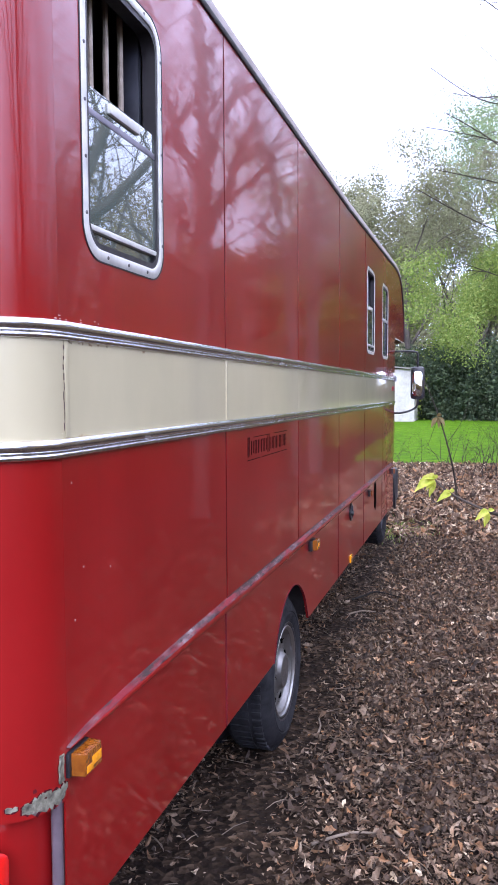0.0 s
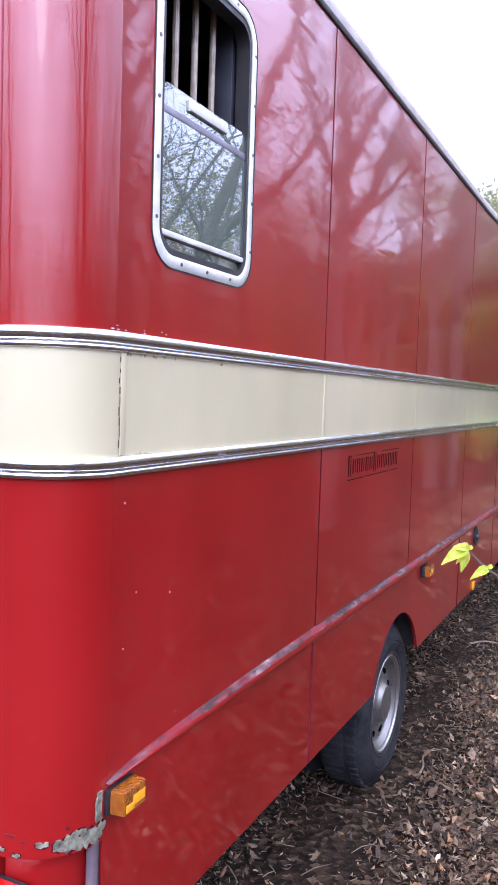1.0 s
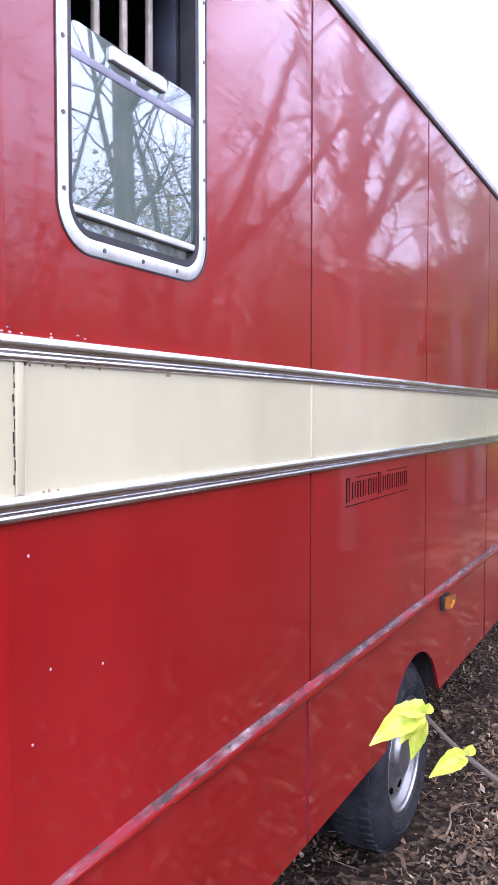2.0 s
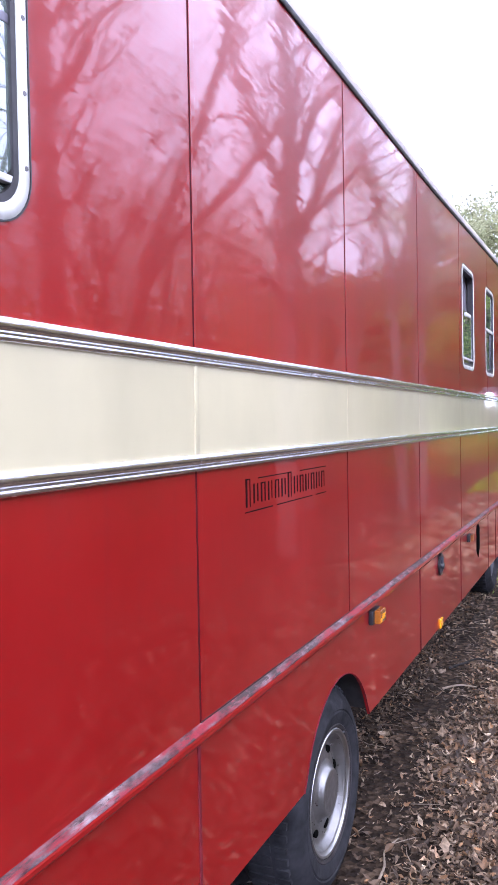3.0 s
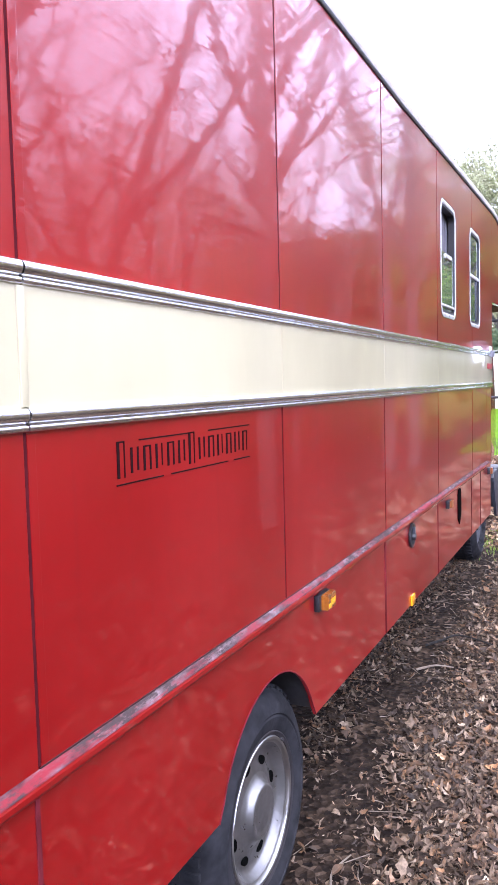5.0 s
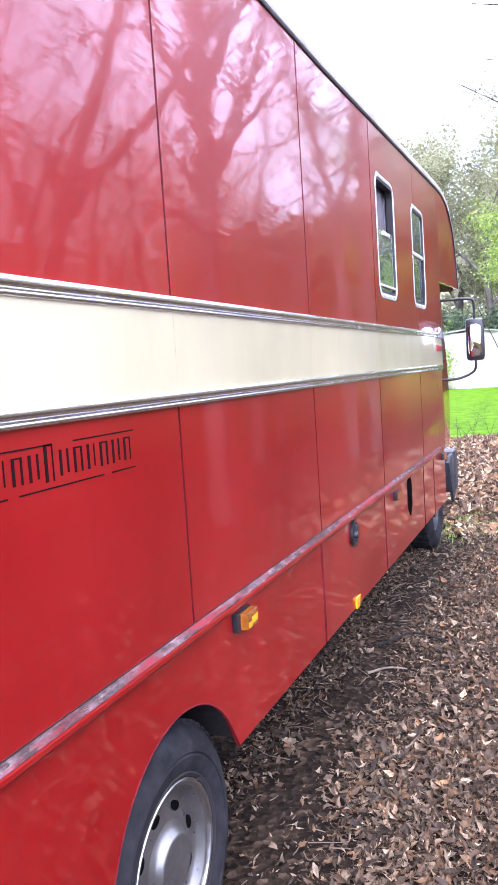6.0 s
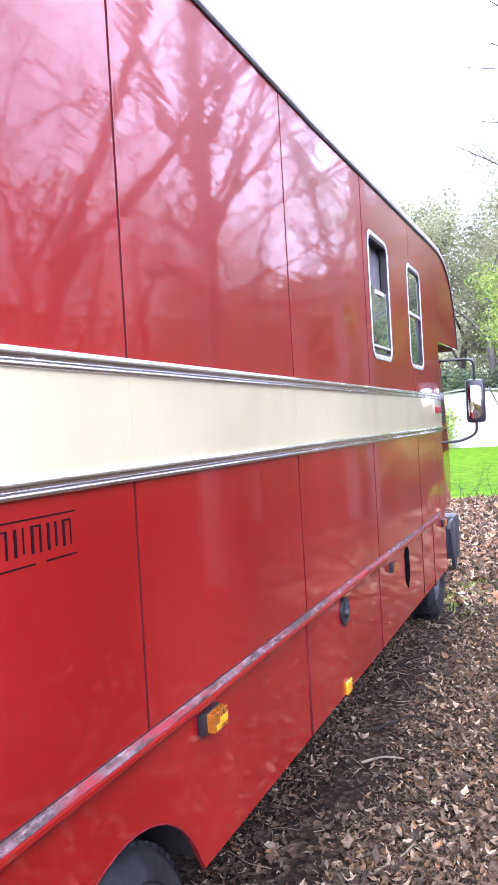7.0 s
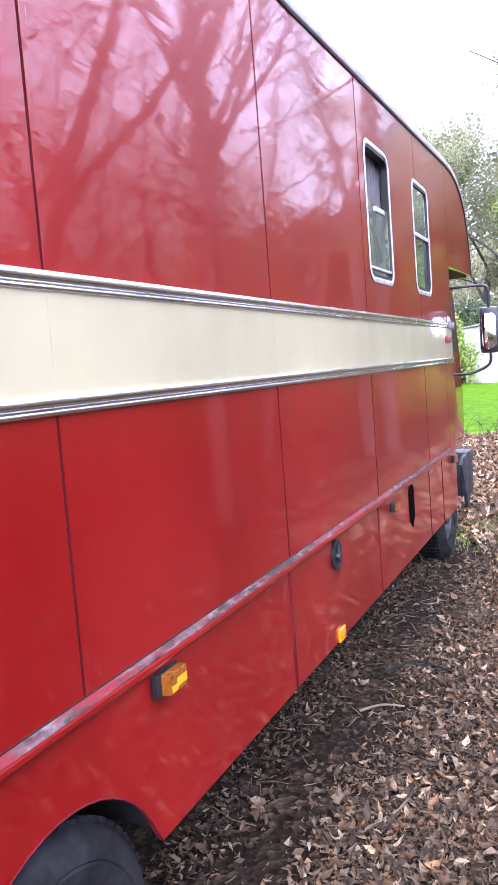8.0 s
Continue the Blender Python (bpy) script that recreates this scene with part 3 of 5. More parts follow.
for y, z, s in ((1.037, 1.831, 0.003), (1.02, 1.8625, 0.022), (1.03, 1.658, 0.006)):
    part("grime", box((0.0035, y - s / 2, z - 0.002), (0.0048, y + s / 2, z + 0.001)), JOINT_CREAM, lorry)
rng = random.Random(12)
for k in range(22):
    y, size = 1.045 + 0.5 * rng.random() ** 2, rng.uniform(0.002, 0.012)
    top = rng.random() < 0.75
    z = TOP_CREAM - rng.uniform(0.0, 0.003) if top else LOW_CREAM + rng.uniform(0.0, 0.003)
    part("grime", box((0.003, y, z - rng.uniform(0.001, 0.005)), (0.0046, y + size, z + 0.001)), RUST_STAIN, lorry)
for k in range(9):
    y, z = 1.0 + 0.22 * rng.random() ** 1.5, TOP_TRIM + rng.uniform(0.0015, 0.012)
    part("paint_chip", box((-0.001, y, z - 0.0012), (0.0008, y + rng.uniform(0.002, 0.008), z + 0.0012)), WORN_CHIP, lorry)
for y, z in ((1.257, 1.315), (1.119, 1.344), (1.07, 1.545), (1.075, 1.23)):
    part("paint_blister", box((-0.001, y, z - 0.002), (0.0012, y + 0.004, z + 0.0025), 0.001), WORN_CHIP, lorry)
part("rear_wall", box((-WIDTH + 0.03, REAR + 0.02, 0.60), (-0.165, REAR + 0.06, ROOF - 0.01)), RED, lorry)
for x, r in ((-0.168, 0.009), (-0.19, 0.011)):
    part("rear_moulding", rod([(x, REAR + 0.002, 0.86), (x, REAR + 0.002, ROOF - 0.03)], r, 14), RED, lorry)
part("rear_door_seal", box((-0.216, REAR - 0.006, 0.88), (-0.2, REAR + 0.02, ROOF - 0.03), 0.003), STEP_METAL, lorry)
part("rear_door_edge", box((-0.262, REAR - 0.012, 0.88), (-0.217, REAR + 0.02, ROOF - 0.06), 0.006), ALU, lorry, "pale metal rear door edge")
part("rear_band", box((-WIDTH + 0.1, REAR - 0.004, LOW_CREAM), (-0.27, REAR + 0.02, TOP_CREAM)), CREAM, lorry)
pillar(0.49, 0.838, RED, "lower_corner_panel", out=-0.034)


def flake(a0, a1, z0, z1, seed, material=PEELING, lift=0.0016, name="peeled_patch"):
    """A ragged patch on the corner's foot between two angles, where the paint has come away."""
    rng = random.Random(seed)
    n = max(5, int((a1 - a0) / 2.5))
    bm = bmesh.new()
    rows = []
    for k in range(n + 1):
        a = radians(a0 + (a1 - a0) * k / n)
        h = (z1 - z0) * (0.25 + 0.75 * math.sin(math.pi * min(1, (k + 0.6) / (n + 1.2))) ** 0.6)
        mid = (z0 + z1) / 2
        lo, hi = mid - h / 2 + rng.uniform(-0.1, 0.2) * h, mid + h / 2 - rng.uniform(-0.1, 0.35) * h
        o = Vector((math.cos(a), math.sin(a), 0))
        c = Vector((-R_CORNER, REAR + R_CORNER, 0))
        rows.append([bm.verts.new(c + o * (R_CORNER + d) + UP * z) for d, z in ((-0.002, lo - 0.001), (lift, lo), (lift, hi), (-0.002, hi + 0.001))])
    for r, s in zip(rows, rows[1:]):
        for i in range(3):
            bm.faces.new((r[i], s[i], s[i + 1], r[i + 1]))
    return part(name, bm, material, lorry)


for row in ((-45, -5, 0.841, 0.882, 1), (-30, -20, 0.872, 0.886, 2), (-10, -1, 0.862, 0.882, 3), (-57, -48, 0.861, 0.874, 4), (-74, -68, 0.841, 0.85, 5), (-86, -80, 0.85, 0.858, 7)):
    flake(*row)
    a0, a1, z0, z1, s = row
    flake(a0 - 1, a1 + 0.8, z0 - 0.002, z1 + 0.002, s + 20, JOINT_DARK, 0.0007, "lifted_paint_edge")
for a0, a1, z0, z1, s in ((-80, -72, 0.882, 0.888, 31), (-68, -64, 0.872, 0.877, 32), (-36, -33, 0.889, 0.9, 33)):
    flake(a0, a1, z0, z1, s, JOINT, 0.001, "scuffed_patch")
bm = bmesh.new()
rng = random.Random(4)
edge = [(y + rng.uniform(-0.0035, 0.0035), z) for y, z in [(0.996, z) for z in np.linspace(0.888, 0.948, 8)] + [(1.013, z) for z in np.linspace(0.948, 0.888, 8)]]
part("peeled_edge", prism(edge, 0.0025, -0.002), PEELING, lorry, "paint peeled to grey filler")
part("corner_gap", box((-0.03, 1.013, 0.5), (-0.006, 1.03, 0.935)), SEAM, lorry)
part("corner_edge_strip", rod([(-0.014, 1.003, 0.46), (-0.014, 1.003, 0.872)], 0.013, 14), STRIP_PAINT, lorry, "worn purple grey edge strip")
lamp = part("tail_lamp", box((-0.195, 0.878, 0.585), (-0.092, 0.9, 0.782), 0.01), BLACK_PLASTIC, lorry)
part("red_lens", box((-0.2, 0.838, 0.68), (-0.056, 0.888, 0.785), 0.016), RED_LENS, lamp, "red lamp lens")
part("clear_lens", box((-0.2, 0.84, 0.6), (-0.056, 0.888, 0.676), 0.012), WHITE_LENS, lamp, "clear lamp lens")

# roof, far side, front and floor
def roof_line():
    pts = [(REAR + 0.005, ROOF - 0.02), (REAR + 0.05, ROOF), (5.0, ROOF), *[(y, z) for y, z in NOSE]]
    out = []
    for i, (y, z) in enumerate(pts):
        a, b = pts[max(i - 1, 0)], pts[min(i + 1, len(pts) - 1)]
        d = Vector((0, b[0] - a[0], b[1] - a[1])).normalized()
        out.append((Vector((0, y, z)), Vector((0, -d.z, d.y))))
    return out


cove = [(-0.004, 0.0), (0.005, 0.006), (0.007, 0.026)]
for k in range(7):
    a = radians(15 * k)
    cove.append((0.006 - 0.11 * (1 - math.cos(a)), 0.032 + 0.06 * math.sin(a)))
cove += [(-0.6, 0.085), (-WIDTH / 2, 0.1), (-WIDTH + 0.6, 0.085), (-WIDTH + 0.11, 0.07), (-WIDTH, 0.0), (-WIDTH + 0.05, -0.02), (-0.05, -0.02)]
part("roof", sweep([(p, X, n) for p, n in roof_line()], cove), GRP, lorry, "pale rounded fibreglass roof and nose edge")
part("roof_seal", sweep([(p, X, n) for p, n in roof_line()], [(0.0, -0.012), (0.006, -0.011), (0.01, -0.002), (0.009, 0.005), (0.0, 0.007)]), SEAL, lorry, "black roof edge seal")
# the unseen far side reaches down to 0.3 to block light underneath
part("far_side", prism([(REAR + 0.03, 0.3), (8.1, 0.3), (8.15, 2.33), (9.25, 2.33), (9.0, 2.85), (8.6, ROOF), (REAR + 0.03, ROOF)], -WIDTH + 0.03, -WIDTH), RED, lorry)
part("body_front", box((-WIDTH + 0.03, 8.08, 0.9), (-0.036, 8.11, 2.34)), RED, lorry)
part("luton_floor", box((-WIDTH + 0.03, 8.1, 2.325), (-0.036, 9.26, 2.35)), LUTON_BASE, lorry)
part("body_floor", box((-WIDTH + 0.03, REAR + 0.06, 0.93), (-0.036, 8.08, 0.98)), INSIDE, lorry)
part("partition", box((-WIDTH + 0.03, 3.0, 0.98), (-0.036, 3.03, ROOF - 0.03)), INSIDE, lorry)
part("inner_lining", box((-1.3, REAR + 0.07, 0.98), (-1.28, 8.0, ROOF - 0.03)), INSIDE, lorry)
part("backing_rail", box((-0.06, 1.05, LOW_TRIM - 0.05), (-0.038, 8.0, TOP_TRIM + 0.05)), DARK_METAL, lorry)
for y in SEAMS[1:6]:
    for z0, z1 in ((RAIL_HI, LOW_TRIM), (TOP_TRIM, (roof_z(y) if y != 7.1 else W_LO) - 0.012)):
        part("seam_filler", box((-0.03, y - 0.0036, z0), (0.0004, y + 0.0036, z1)), JOINT_DARK, lorry)
    part("panel_post", box((-0.06, y - 0.02, 1.0), (-0.0365, y + 0.02, ROOF - 0.03 if y != 7.1 else W_LO)), SEAM, lorry)
for x in (-0.75, -1.6):
    part("chassis_beam", box((x - 0.05, REAR + 0.3, 0.58), (x + 0.05, 8.9, 0.78), 0.006), DARK_METAL, lorry)
for y in (1.6, 4.3, 5.6, 6.9):
    part("cross_bearer", box((-WIDTH + 0.1, y - 0.05, 0.80), (-0.06, y + 0.05, 0.92)), DARK_METAL, lorry)
part("tank", box((-0.62, 4.75, 0.56), (-0.1, 5.6, 0.9), 0.03), DARK_METAL, lorry)


# wheels
def wheel(name, cx, cy, r, trim=True, label="", hz=HUB_Z):
    """A wheel with its axle along x; cx is the outer face of the tyre."""
    k = r / 0.375
    tyre_prof = [(0.21 * k, -0.045), (0.238 * k, -0.012), (0.26 * k, -0.004), (0.285 * k, 0.0), (0.292 * k, -0.003), (0.297 * k, 0.001), (0.325 * k, -0.006), (0.352 * k, -0.022), (0.368 * k, -0.04), (0.375 * k, -0.06)]
    prof = tyre_prof + [(0.375 * k, -0.2), (0.35 * k, -0.23), (0.25 * k, -0.235), (0.21 * k, -0.2), (0.21 * k, -0.05)]
    w = part(name, revolve(prof, cx, cy, hz, 64), RUBBER, lorry, label, 28)
    # tread blocks at the shoulder
    bm = bmesh.new()
    for i in range(56):
        a = 2 * math.pi * i / 56
        m = Matrix.Translation((cx, cy, hz)) @ Matrix.Rotation(a, 4, "X")
        own = box((-0.085, -0.012, 0.366 * k), (-0.04, 0.012, 0.381 * k), 0.003)
        own.transform(m)
        merge(bm, own)
        own = box((-0.19, -0.013, 0.368 * k), (-0.10, 0.013, 0.381 * k))
        own.transform(m)
        merge(bm, own)
    part("tread", bm, RUBBER, w)
    if trim:
        lip = [(0.226, -0.05), (0.238, -0.03), (0.240, -0.018), (0.236, -0.012), (0.228, -0.014), (0.222, -0.022), (0.217, -0.024)]
        part("rim_ring", revolve([(q * 0.945, x) for q, x in lip], cx, cy, hz, 64), POLISHED, w, "polished metal rim ring")
        dish = [(0.218, -0.024), (0.212, -0.028), (0.2, -0.046), (0.188, -0.055), (0.175, -0.057), (0.128, -0.045), (0.118, -0.0445)]
        part("rim", revolve([(q * 0.945, x) for q, x in dish], cx, cy, hz, 64), WHEEL_METAL, w, "dull silver wheel disc")
        hub = [(0.1205, -0.044), (0.105, -0.038), (0.096, -0.03), (0.088, -0.017), (0.084, -0.014), (0.076, -0.013), (0.066, -0.017), (0.06, -0.017), (0.0, -0.015)]
        # a black ring paints the dark gap between rim and tyre
        part("bead_gap", revolve([(0.228, -0.03), (0.228, -0.0135), (0.239, -0.0085), (0.243, -0.0105)], cx, cy, hz, 64), SEAL, w)
        part("hub_cover", revolve([(q * 0.945, x) for q, x in hub], cx, cy, hz, 48), WHEEL_METAL, w, "raised silver hub cover")
        for i in range(8):
            a = 2 * math.pi * (i + 0.35) / 8
            bm = bmesh.new()
            bmesh.ops.create_circle(bm, cap_ends=True, segments=16, radius=1.0)
            bm.transform(Matrix.Translation((cx - 0.0475, cy, hz)) @ Matrix.Rotation(a, 4, "X") @ Matrix.Translation((0, 0, 0.147)) @ Matrix.Rotation(radians(90), 4, "Y") @ Matrix.Diagonal((0.014, 0.022, 1, 1)))
            ext = bmesh.ops.extrude_face_region(bm, geom=bm.faces[:])
            bmesh.ops.translate(bm, vec=(-0.012, 0, 0), verts=[v for v in ext["geom"] if isinstance(v, bmesh.types.BMVert)])
            # a solid black plate paints the shade inside the hole
            part("hand_hole", bm, HOLE_SHADE, w)
        bm = rod([(cx - 0.02, cy + 0.15, hz + 0.168), (cx - 0.005, cy + 0.152, hz + 0.17)], 0.006)
        part("valve", bm, SEAL, w)
    else:
        part("rim", revolve([(0.225 * k, -0.04), (0.21 * k, -0.03), (0.19 * k, -0.1), (0.1, -0.1), (0.09, -0.02), (0.0, -0.015)], cx, cy, hz, 40), GREY_PLASTIC, w)
    return w


wheel("rear_wheel", -0.028, AXLE, 0.375, label="black rear wheel with dusty worn tyre", hz=REAR_Z)
wheel("rear_wheel", -0.30, AXLE, 0.372, trim=False, hz=REAR_Z)
wheel("rear_wheel", -WIDTH + 0.27, AXLE, 0.372, trim=False, hz=REAR_Z)
wheel("front_wheel", -0.15, 8.54, 0.372, trim=False, label="dusty front wheel under the cab")
wheel("front_wheel", -WIDTH + 0.38, 8.54, 0.372, trim=False)
bm = bmesh.new()
rows = []
for k in range(17):
    t = radians(18 + 144 * k / 16)
    rows.append([bm.verts.new((x, AXLE + 0.43 * math.cos(t), 0.39 + 0.43 * math.sin(t))) for x in (-0.027, -0.62)])
for r, s in zip(rows, rows[1:]):
    bm.faces.new((r[0], r[1], s[1], s[0]))
part("wheel_arch_liner", bm, DARK_METAL, lorry)
part("axle", rod([(-WIDTH + 0.3, AXLE, REAR_Z), (-0.3, AXLE, REAR_Z)], 0.07, 12), DARK_METAL, lorry)
part("front_axle", rod([(-WIDTH + 0.4, 8.54, HUB_Z), (-0.3, 8.54, HUB_Z)], 0.06, 12), DARK_METAL, lorry)


# windows
def window(kind, y0, y1):
    """An aluminium frame with screws; the lower light slides, the upper half stands open or holds glass."""
    outer, inner = rounded(y0, y1, W_LO, W_HI, W_R), rounded(y0 + 0.027, y1 - 0.027, W_LO + 0.027, W_HI - 0.027, W_R - 0.024)
    bm = bmesh.new()
    mid = rounded(y0 + 0.006, y1 - 0.006, W_LO + 0.006, W_HI - 0.006, W_R - 0.006)
    mid2 = rounded(y0 + 0.022, y1 - 0.022, W_LO + 0.022, W_HI - 0.022, W_R - 0.02)
    loops = [[bm.verts.new((x, y, z)) for y, z in some] for x, some in ((0.0, outer), (0.003, mid), (0.0045, mid2), (0.002, inner), (-0.0005, inner))]
    for p, q in zip(loops, loops[1:]):
        for i in range(len(p)):
            j = (i + 1) % len(p)
            bm.faces.new((p[i], p[j], q[j], q[i]))
    w = part("window", bm, ALU, lorry, "pale aluminium framed window, upper half open" if kind != "front" else "pale aluminium framed window with split panes", 50)
    screws = [(y0 + 0.013, z) for z in np.linspace(W_LO + 0.1, W_HI - 0.1, 5)] + [(y1 - 0.013, z) for z in np.linspace(W_LO + 0.1, W_HI - 0.1, 5)]
    screws += [(y, z) for z in (W_LO + 0.013, W_HI - 0.013) for y in np.linspace(y0 + 0.12, y1 - 0.12, 3)]
    for y, z in screws:
        bm = rod([(0.002, y, z), (0.005, y, z)], 0.0045, 8)
        part("screw", bm, SCREW, w)
    part("outer_seal", ring_plate(rounded(y0 - 0.003, y1 + 0.003, W_LO - 0.003, W_HI + 0.003, W_R + 0.003), outer, 0.0022, -0.002), SEAL, w)
    a, b = y0 + 0.031, y1 - 0.031
    seal_in = rounded(a + 0.008, b - 0.008, W_LO + 0.042, W_HI - 0.042, W_R - 0.036)
    part("gasket", ring_plate(inner, seal_in, -0.0005, -0.04), SEAL, w)
    top = 2.461 if kind != "front" else W_HI - 0.036
    low = 2.14
    if kind == "front":
        part("upper_pane", box((-0.012, a + 0.004, 2.44), (-0.008, b - 0.004, top)), GLASS, w).visible_shadow = False
        part("meeting_rail", box((-0.02, a, 2.42), (-0.002, b, 2.444), 0.003), ALU, w)
        part("lower_pane", box((-0.018, a + 0.004, W_LO + 0.036), (-0.013, a + 0.33 * (b - a) + 0.2, 2.422)), GLASS, w).visible_shadow = False
        part("pane_edge", box((-0.018, b - 0.1, W_LO + 0.036), (-0.006, b - 0.085, 2.422), 0.002), GREY_PLASTIC, w)
    else:
        m = (a + b) / 2
        part("sliding_pane", prism(rounded(a + 0.004, b - 0.004, low, top, 0.03, 4), -0.007, -0.012), GLASS, w).visible_shadow = False
        grip = m + (0.0 if kind == "rear" else 0.02)
        part("pane_handle", box((-0.015, grip - 0.088, top - 0.034), (0.002, grip + 0.088, top - 0.008), 0.004), ALU, w, "pale pull handle on the pane")
        if kind == "rear":
            part("pane_rail", box((-0.0145, a, top - 0.066), (-0.0055, b, top - 0.05), 0.001), STEP_METAL, w)
        part("lower_rail", box((-0.02, a - 0.002, low - 0.012), (-0.002, b + 0.002, low + 0.002), 0.003), ALU, w)
        part("lower_light", box((-0.018, a + 0.004, W_LO + 0.036), (-0.014, b - 0.004, low - 0.012)), GLASS, w).visible_shadow = False
        if kind == "rear":
            for y in np.linspace(a + 0.075, b - 0.075, 4):
                part("grille_rod", rod([(-0.075, y, W_LO), (-0.075, y, W_HI)], 0.0085, 10), BAR_METAL, w, "rusty upright grille rod")
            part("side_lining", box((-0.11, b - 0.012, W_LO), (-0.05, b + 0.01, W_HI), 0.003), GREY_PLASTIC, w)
        else:
            bm = bmesh.new()
            cols = []
            for k in range(41):
                y = a + (b - a) * k / 40
                x = -0.062 + 0.012 * math.sin(k * 1.15) + 0.005 * math.sin(k * 2.7)
                cols.append([bm.verts.new((x, y, z)) for z in (2.30, W_HI + 0.02)])
            for r, s in zip(cols, cols[1:]):
                bm.faces.new((r[0], s[0], s[1], r[1]))
            part("curtain", bm, CURTAIN, w, "hanging grey curtain")
    return w


for kind, (y0, y1) in WINDOWS.items():
    window(kind, y0, y1)


# lamps, filler, vents and transfers on the side
def marker(y0, y1, z0, z1, out, deep=0.42, dirty=False):
    base = part("side_marker_lamp", box((-0.002, y0 - (0.024 if deep > 0.3 else 0.012), z0 - 0.002), (out * deep, y1 - 0.004, z1 + 0.002), 0.003), BLACK_PLASTIC, lorry, "amber side marker lamp on black base")
    bm = bmesh.new()
    a, b, c = y0 + 0.004, y1 - 0.004, out
    sec = [(a - 0.008, out * (deep - 0.02)), (a - 0.002, c), (b - 0.004, c), (b, out * (deep - 0.02))]
    rows = [[bm.verts.new((x, y, z)) for y, x in sec] for z in (z0, z1)]
    for i in range(4):
        j = (i + 1) % 4
        bm.faces.new((rows[0][i], rows[0][j], rows[1][j], rows[1][i]))
    bm.faces.new(rows[0])
    bm.faces.new(rows[1][::-1])
    bmesh.ops.bevel(bm, geom=bm.edges[:], offset=0.002, segments=2, affect="EDGES")
    part("amber_lens", bm, AMBER_DULL if dirty else AMBER, base, "dirty amber lens" if dirty else "ribbed amber lens")
    if dirty:
        return
    # brighter amber patches: the light refracted in the lens, put into the colour
    part("reflex", box((c - 0.001, a + 0.004, z0 + 0.005), (c + 0.0008, a + 0.034, z0 + 0.021), 0.0005), AMBER_BRIGHT, base, "bright amber patch painted as light caught in the lens")
    part("reflex", box((c - 0.001, a + 0.03, z0 + 0.012), (c + 0.0006, b - 0.006, z0 + 0.034), 0.0005), AMBER_BRIGHT, base)


marker(1.034, 1.122, 0.889, 0.941, 0.042, 0.2)
marker(3.672, 3.766, 0.883, 0.936, 0.042)
marker(6.07, 6.14, 0.874, 0.918, 0.034, 0.6, True)
marker(7.89, 7.95, 0.88, 0.932, 0.036, 0.6, True)
refl = part("side_reflector", box((-0.002, 5.085, 0.512), (0.008, 5.165, 0.566), 0.003), AMBER_BRIGHT, lorry, "small amber reflector on the skirt edge")
filler = part("fuel_filler_cap", prism(rounded(5.06, 5.165, 0.826, 0.936, 0.052), 0.006, -0.004, 0.002), BLACK_PLASTIC, lorry, "round black fuel filler cap with lock")
part("filler_ring", ring_plate(rounded(5.052, 5.173, 0.818, 0.944, 0.06), rounded(5.068, 5.157, 0.834, 0.928, 0.044), 0.011, 0.0), BLACK_PLASTIC, filler)
part("filler_lock", revolve([(0.0, 0.02), (0.016, 0.02), (0.018, 0.014), (0.018, 0.0)], 0.004, 5.115, 0.872, 16), BLACK_PLASTIC, filler)
part("filler_handle", box((0.006, 5.108, 0.88), (0.02, 5.12, 0.924), 0.003), GREY_PLASTIC, filler)
slot = [(6.47, 0.90), (6.495, 0.935), (6.57, 0.935), (6.595, 0.90), (6.595, 0.75), (6.535, 0.69), (6.47, 0.74)]
# a thin black plate; the slot's dark inside is its colour
part("vent_slot", prism(slot, 0.003, -0.004, 0.001), HOLE_SHADE, lorry, "narrow black vent slot with pointed foot")
part("front_marker", revolve([(0.0, 0.02), (0.012, 0.018), (0.02, 0.011), (0.024, 0.0)], 0.003, 7.99, TOP_TRIM + 0.02, 20), WHITE_LENS, lorry, "small white domed marker lamp")
part("band_reflector", box((0.003, 7.86, 1.755), (0.011, 8.1, 1.80), 0.003), DULL_RED, lorry, "small red reflector on the cream band")
part("trim_end_cap", box((0.0, 8.02, TOP_CREAM - 0.004), (0.024, 8.15, TOP_TRIM + 0.006), 0.005), STEP_METAL, lorry)


def transfer():
    """A maker's mark drawn as plain bars between two fine rules."""
    mark = part("maker_mark", box((0.0, 2.565, 1.5625), (0.0014, 2.815, 1.5655)), TRANSFER, lorry, "dark transfer of plain bars between fine rules")
    for a, b, z in ((2.89, 3.14, 1.564), (2.475, 2.665, 1.4745), (2.70, 3.0, 1.4745), (3.035, 3.14, 1.4745)):
        part("rule", box((0.0, a, z - 0.0016), (0.0014, b, z + 0.0016)), TRANSFER, mark)
    n, y0, y1 = 13, 2.475, 3.14
    pitch = (y1 - y0) / n
    for i in range(n):
        tall = i in (0, 6)
        low, high = (1.488, 1.566) if tall else (1.495, 1.55)
        y = y0 + pitch * i + 0.004
        part("bar", box((0.0, y, low), (0.0014, y + (0.0095 if tall else 0.008), high)), TRANSFER, mark)
        part("bar", box((0.0, y + 0.026, low + (0.004 if i % 2 else 0.0)), (0.0014, y + 0.026 + (0.006 if i % 3 else 0.0035), high)), TRANSFER, mark)
        if i % 2 == 0:
            part("bar", box((0.0, y + 0.01, high - 0.0035), (0.0014, y + 0.025, high)), TRANSFER, mark)


transfer()

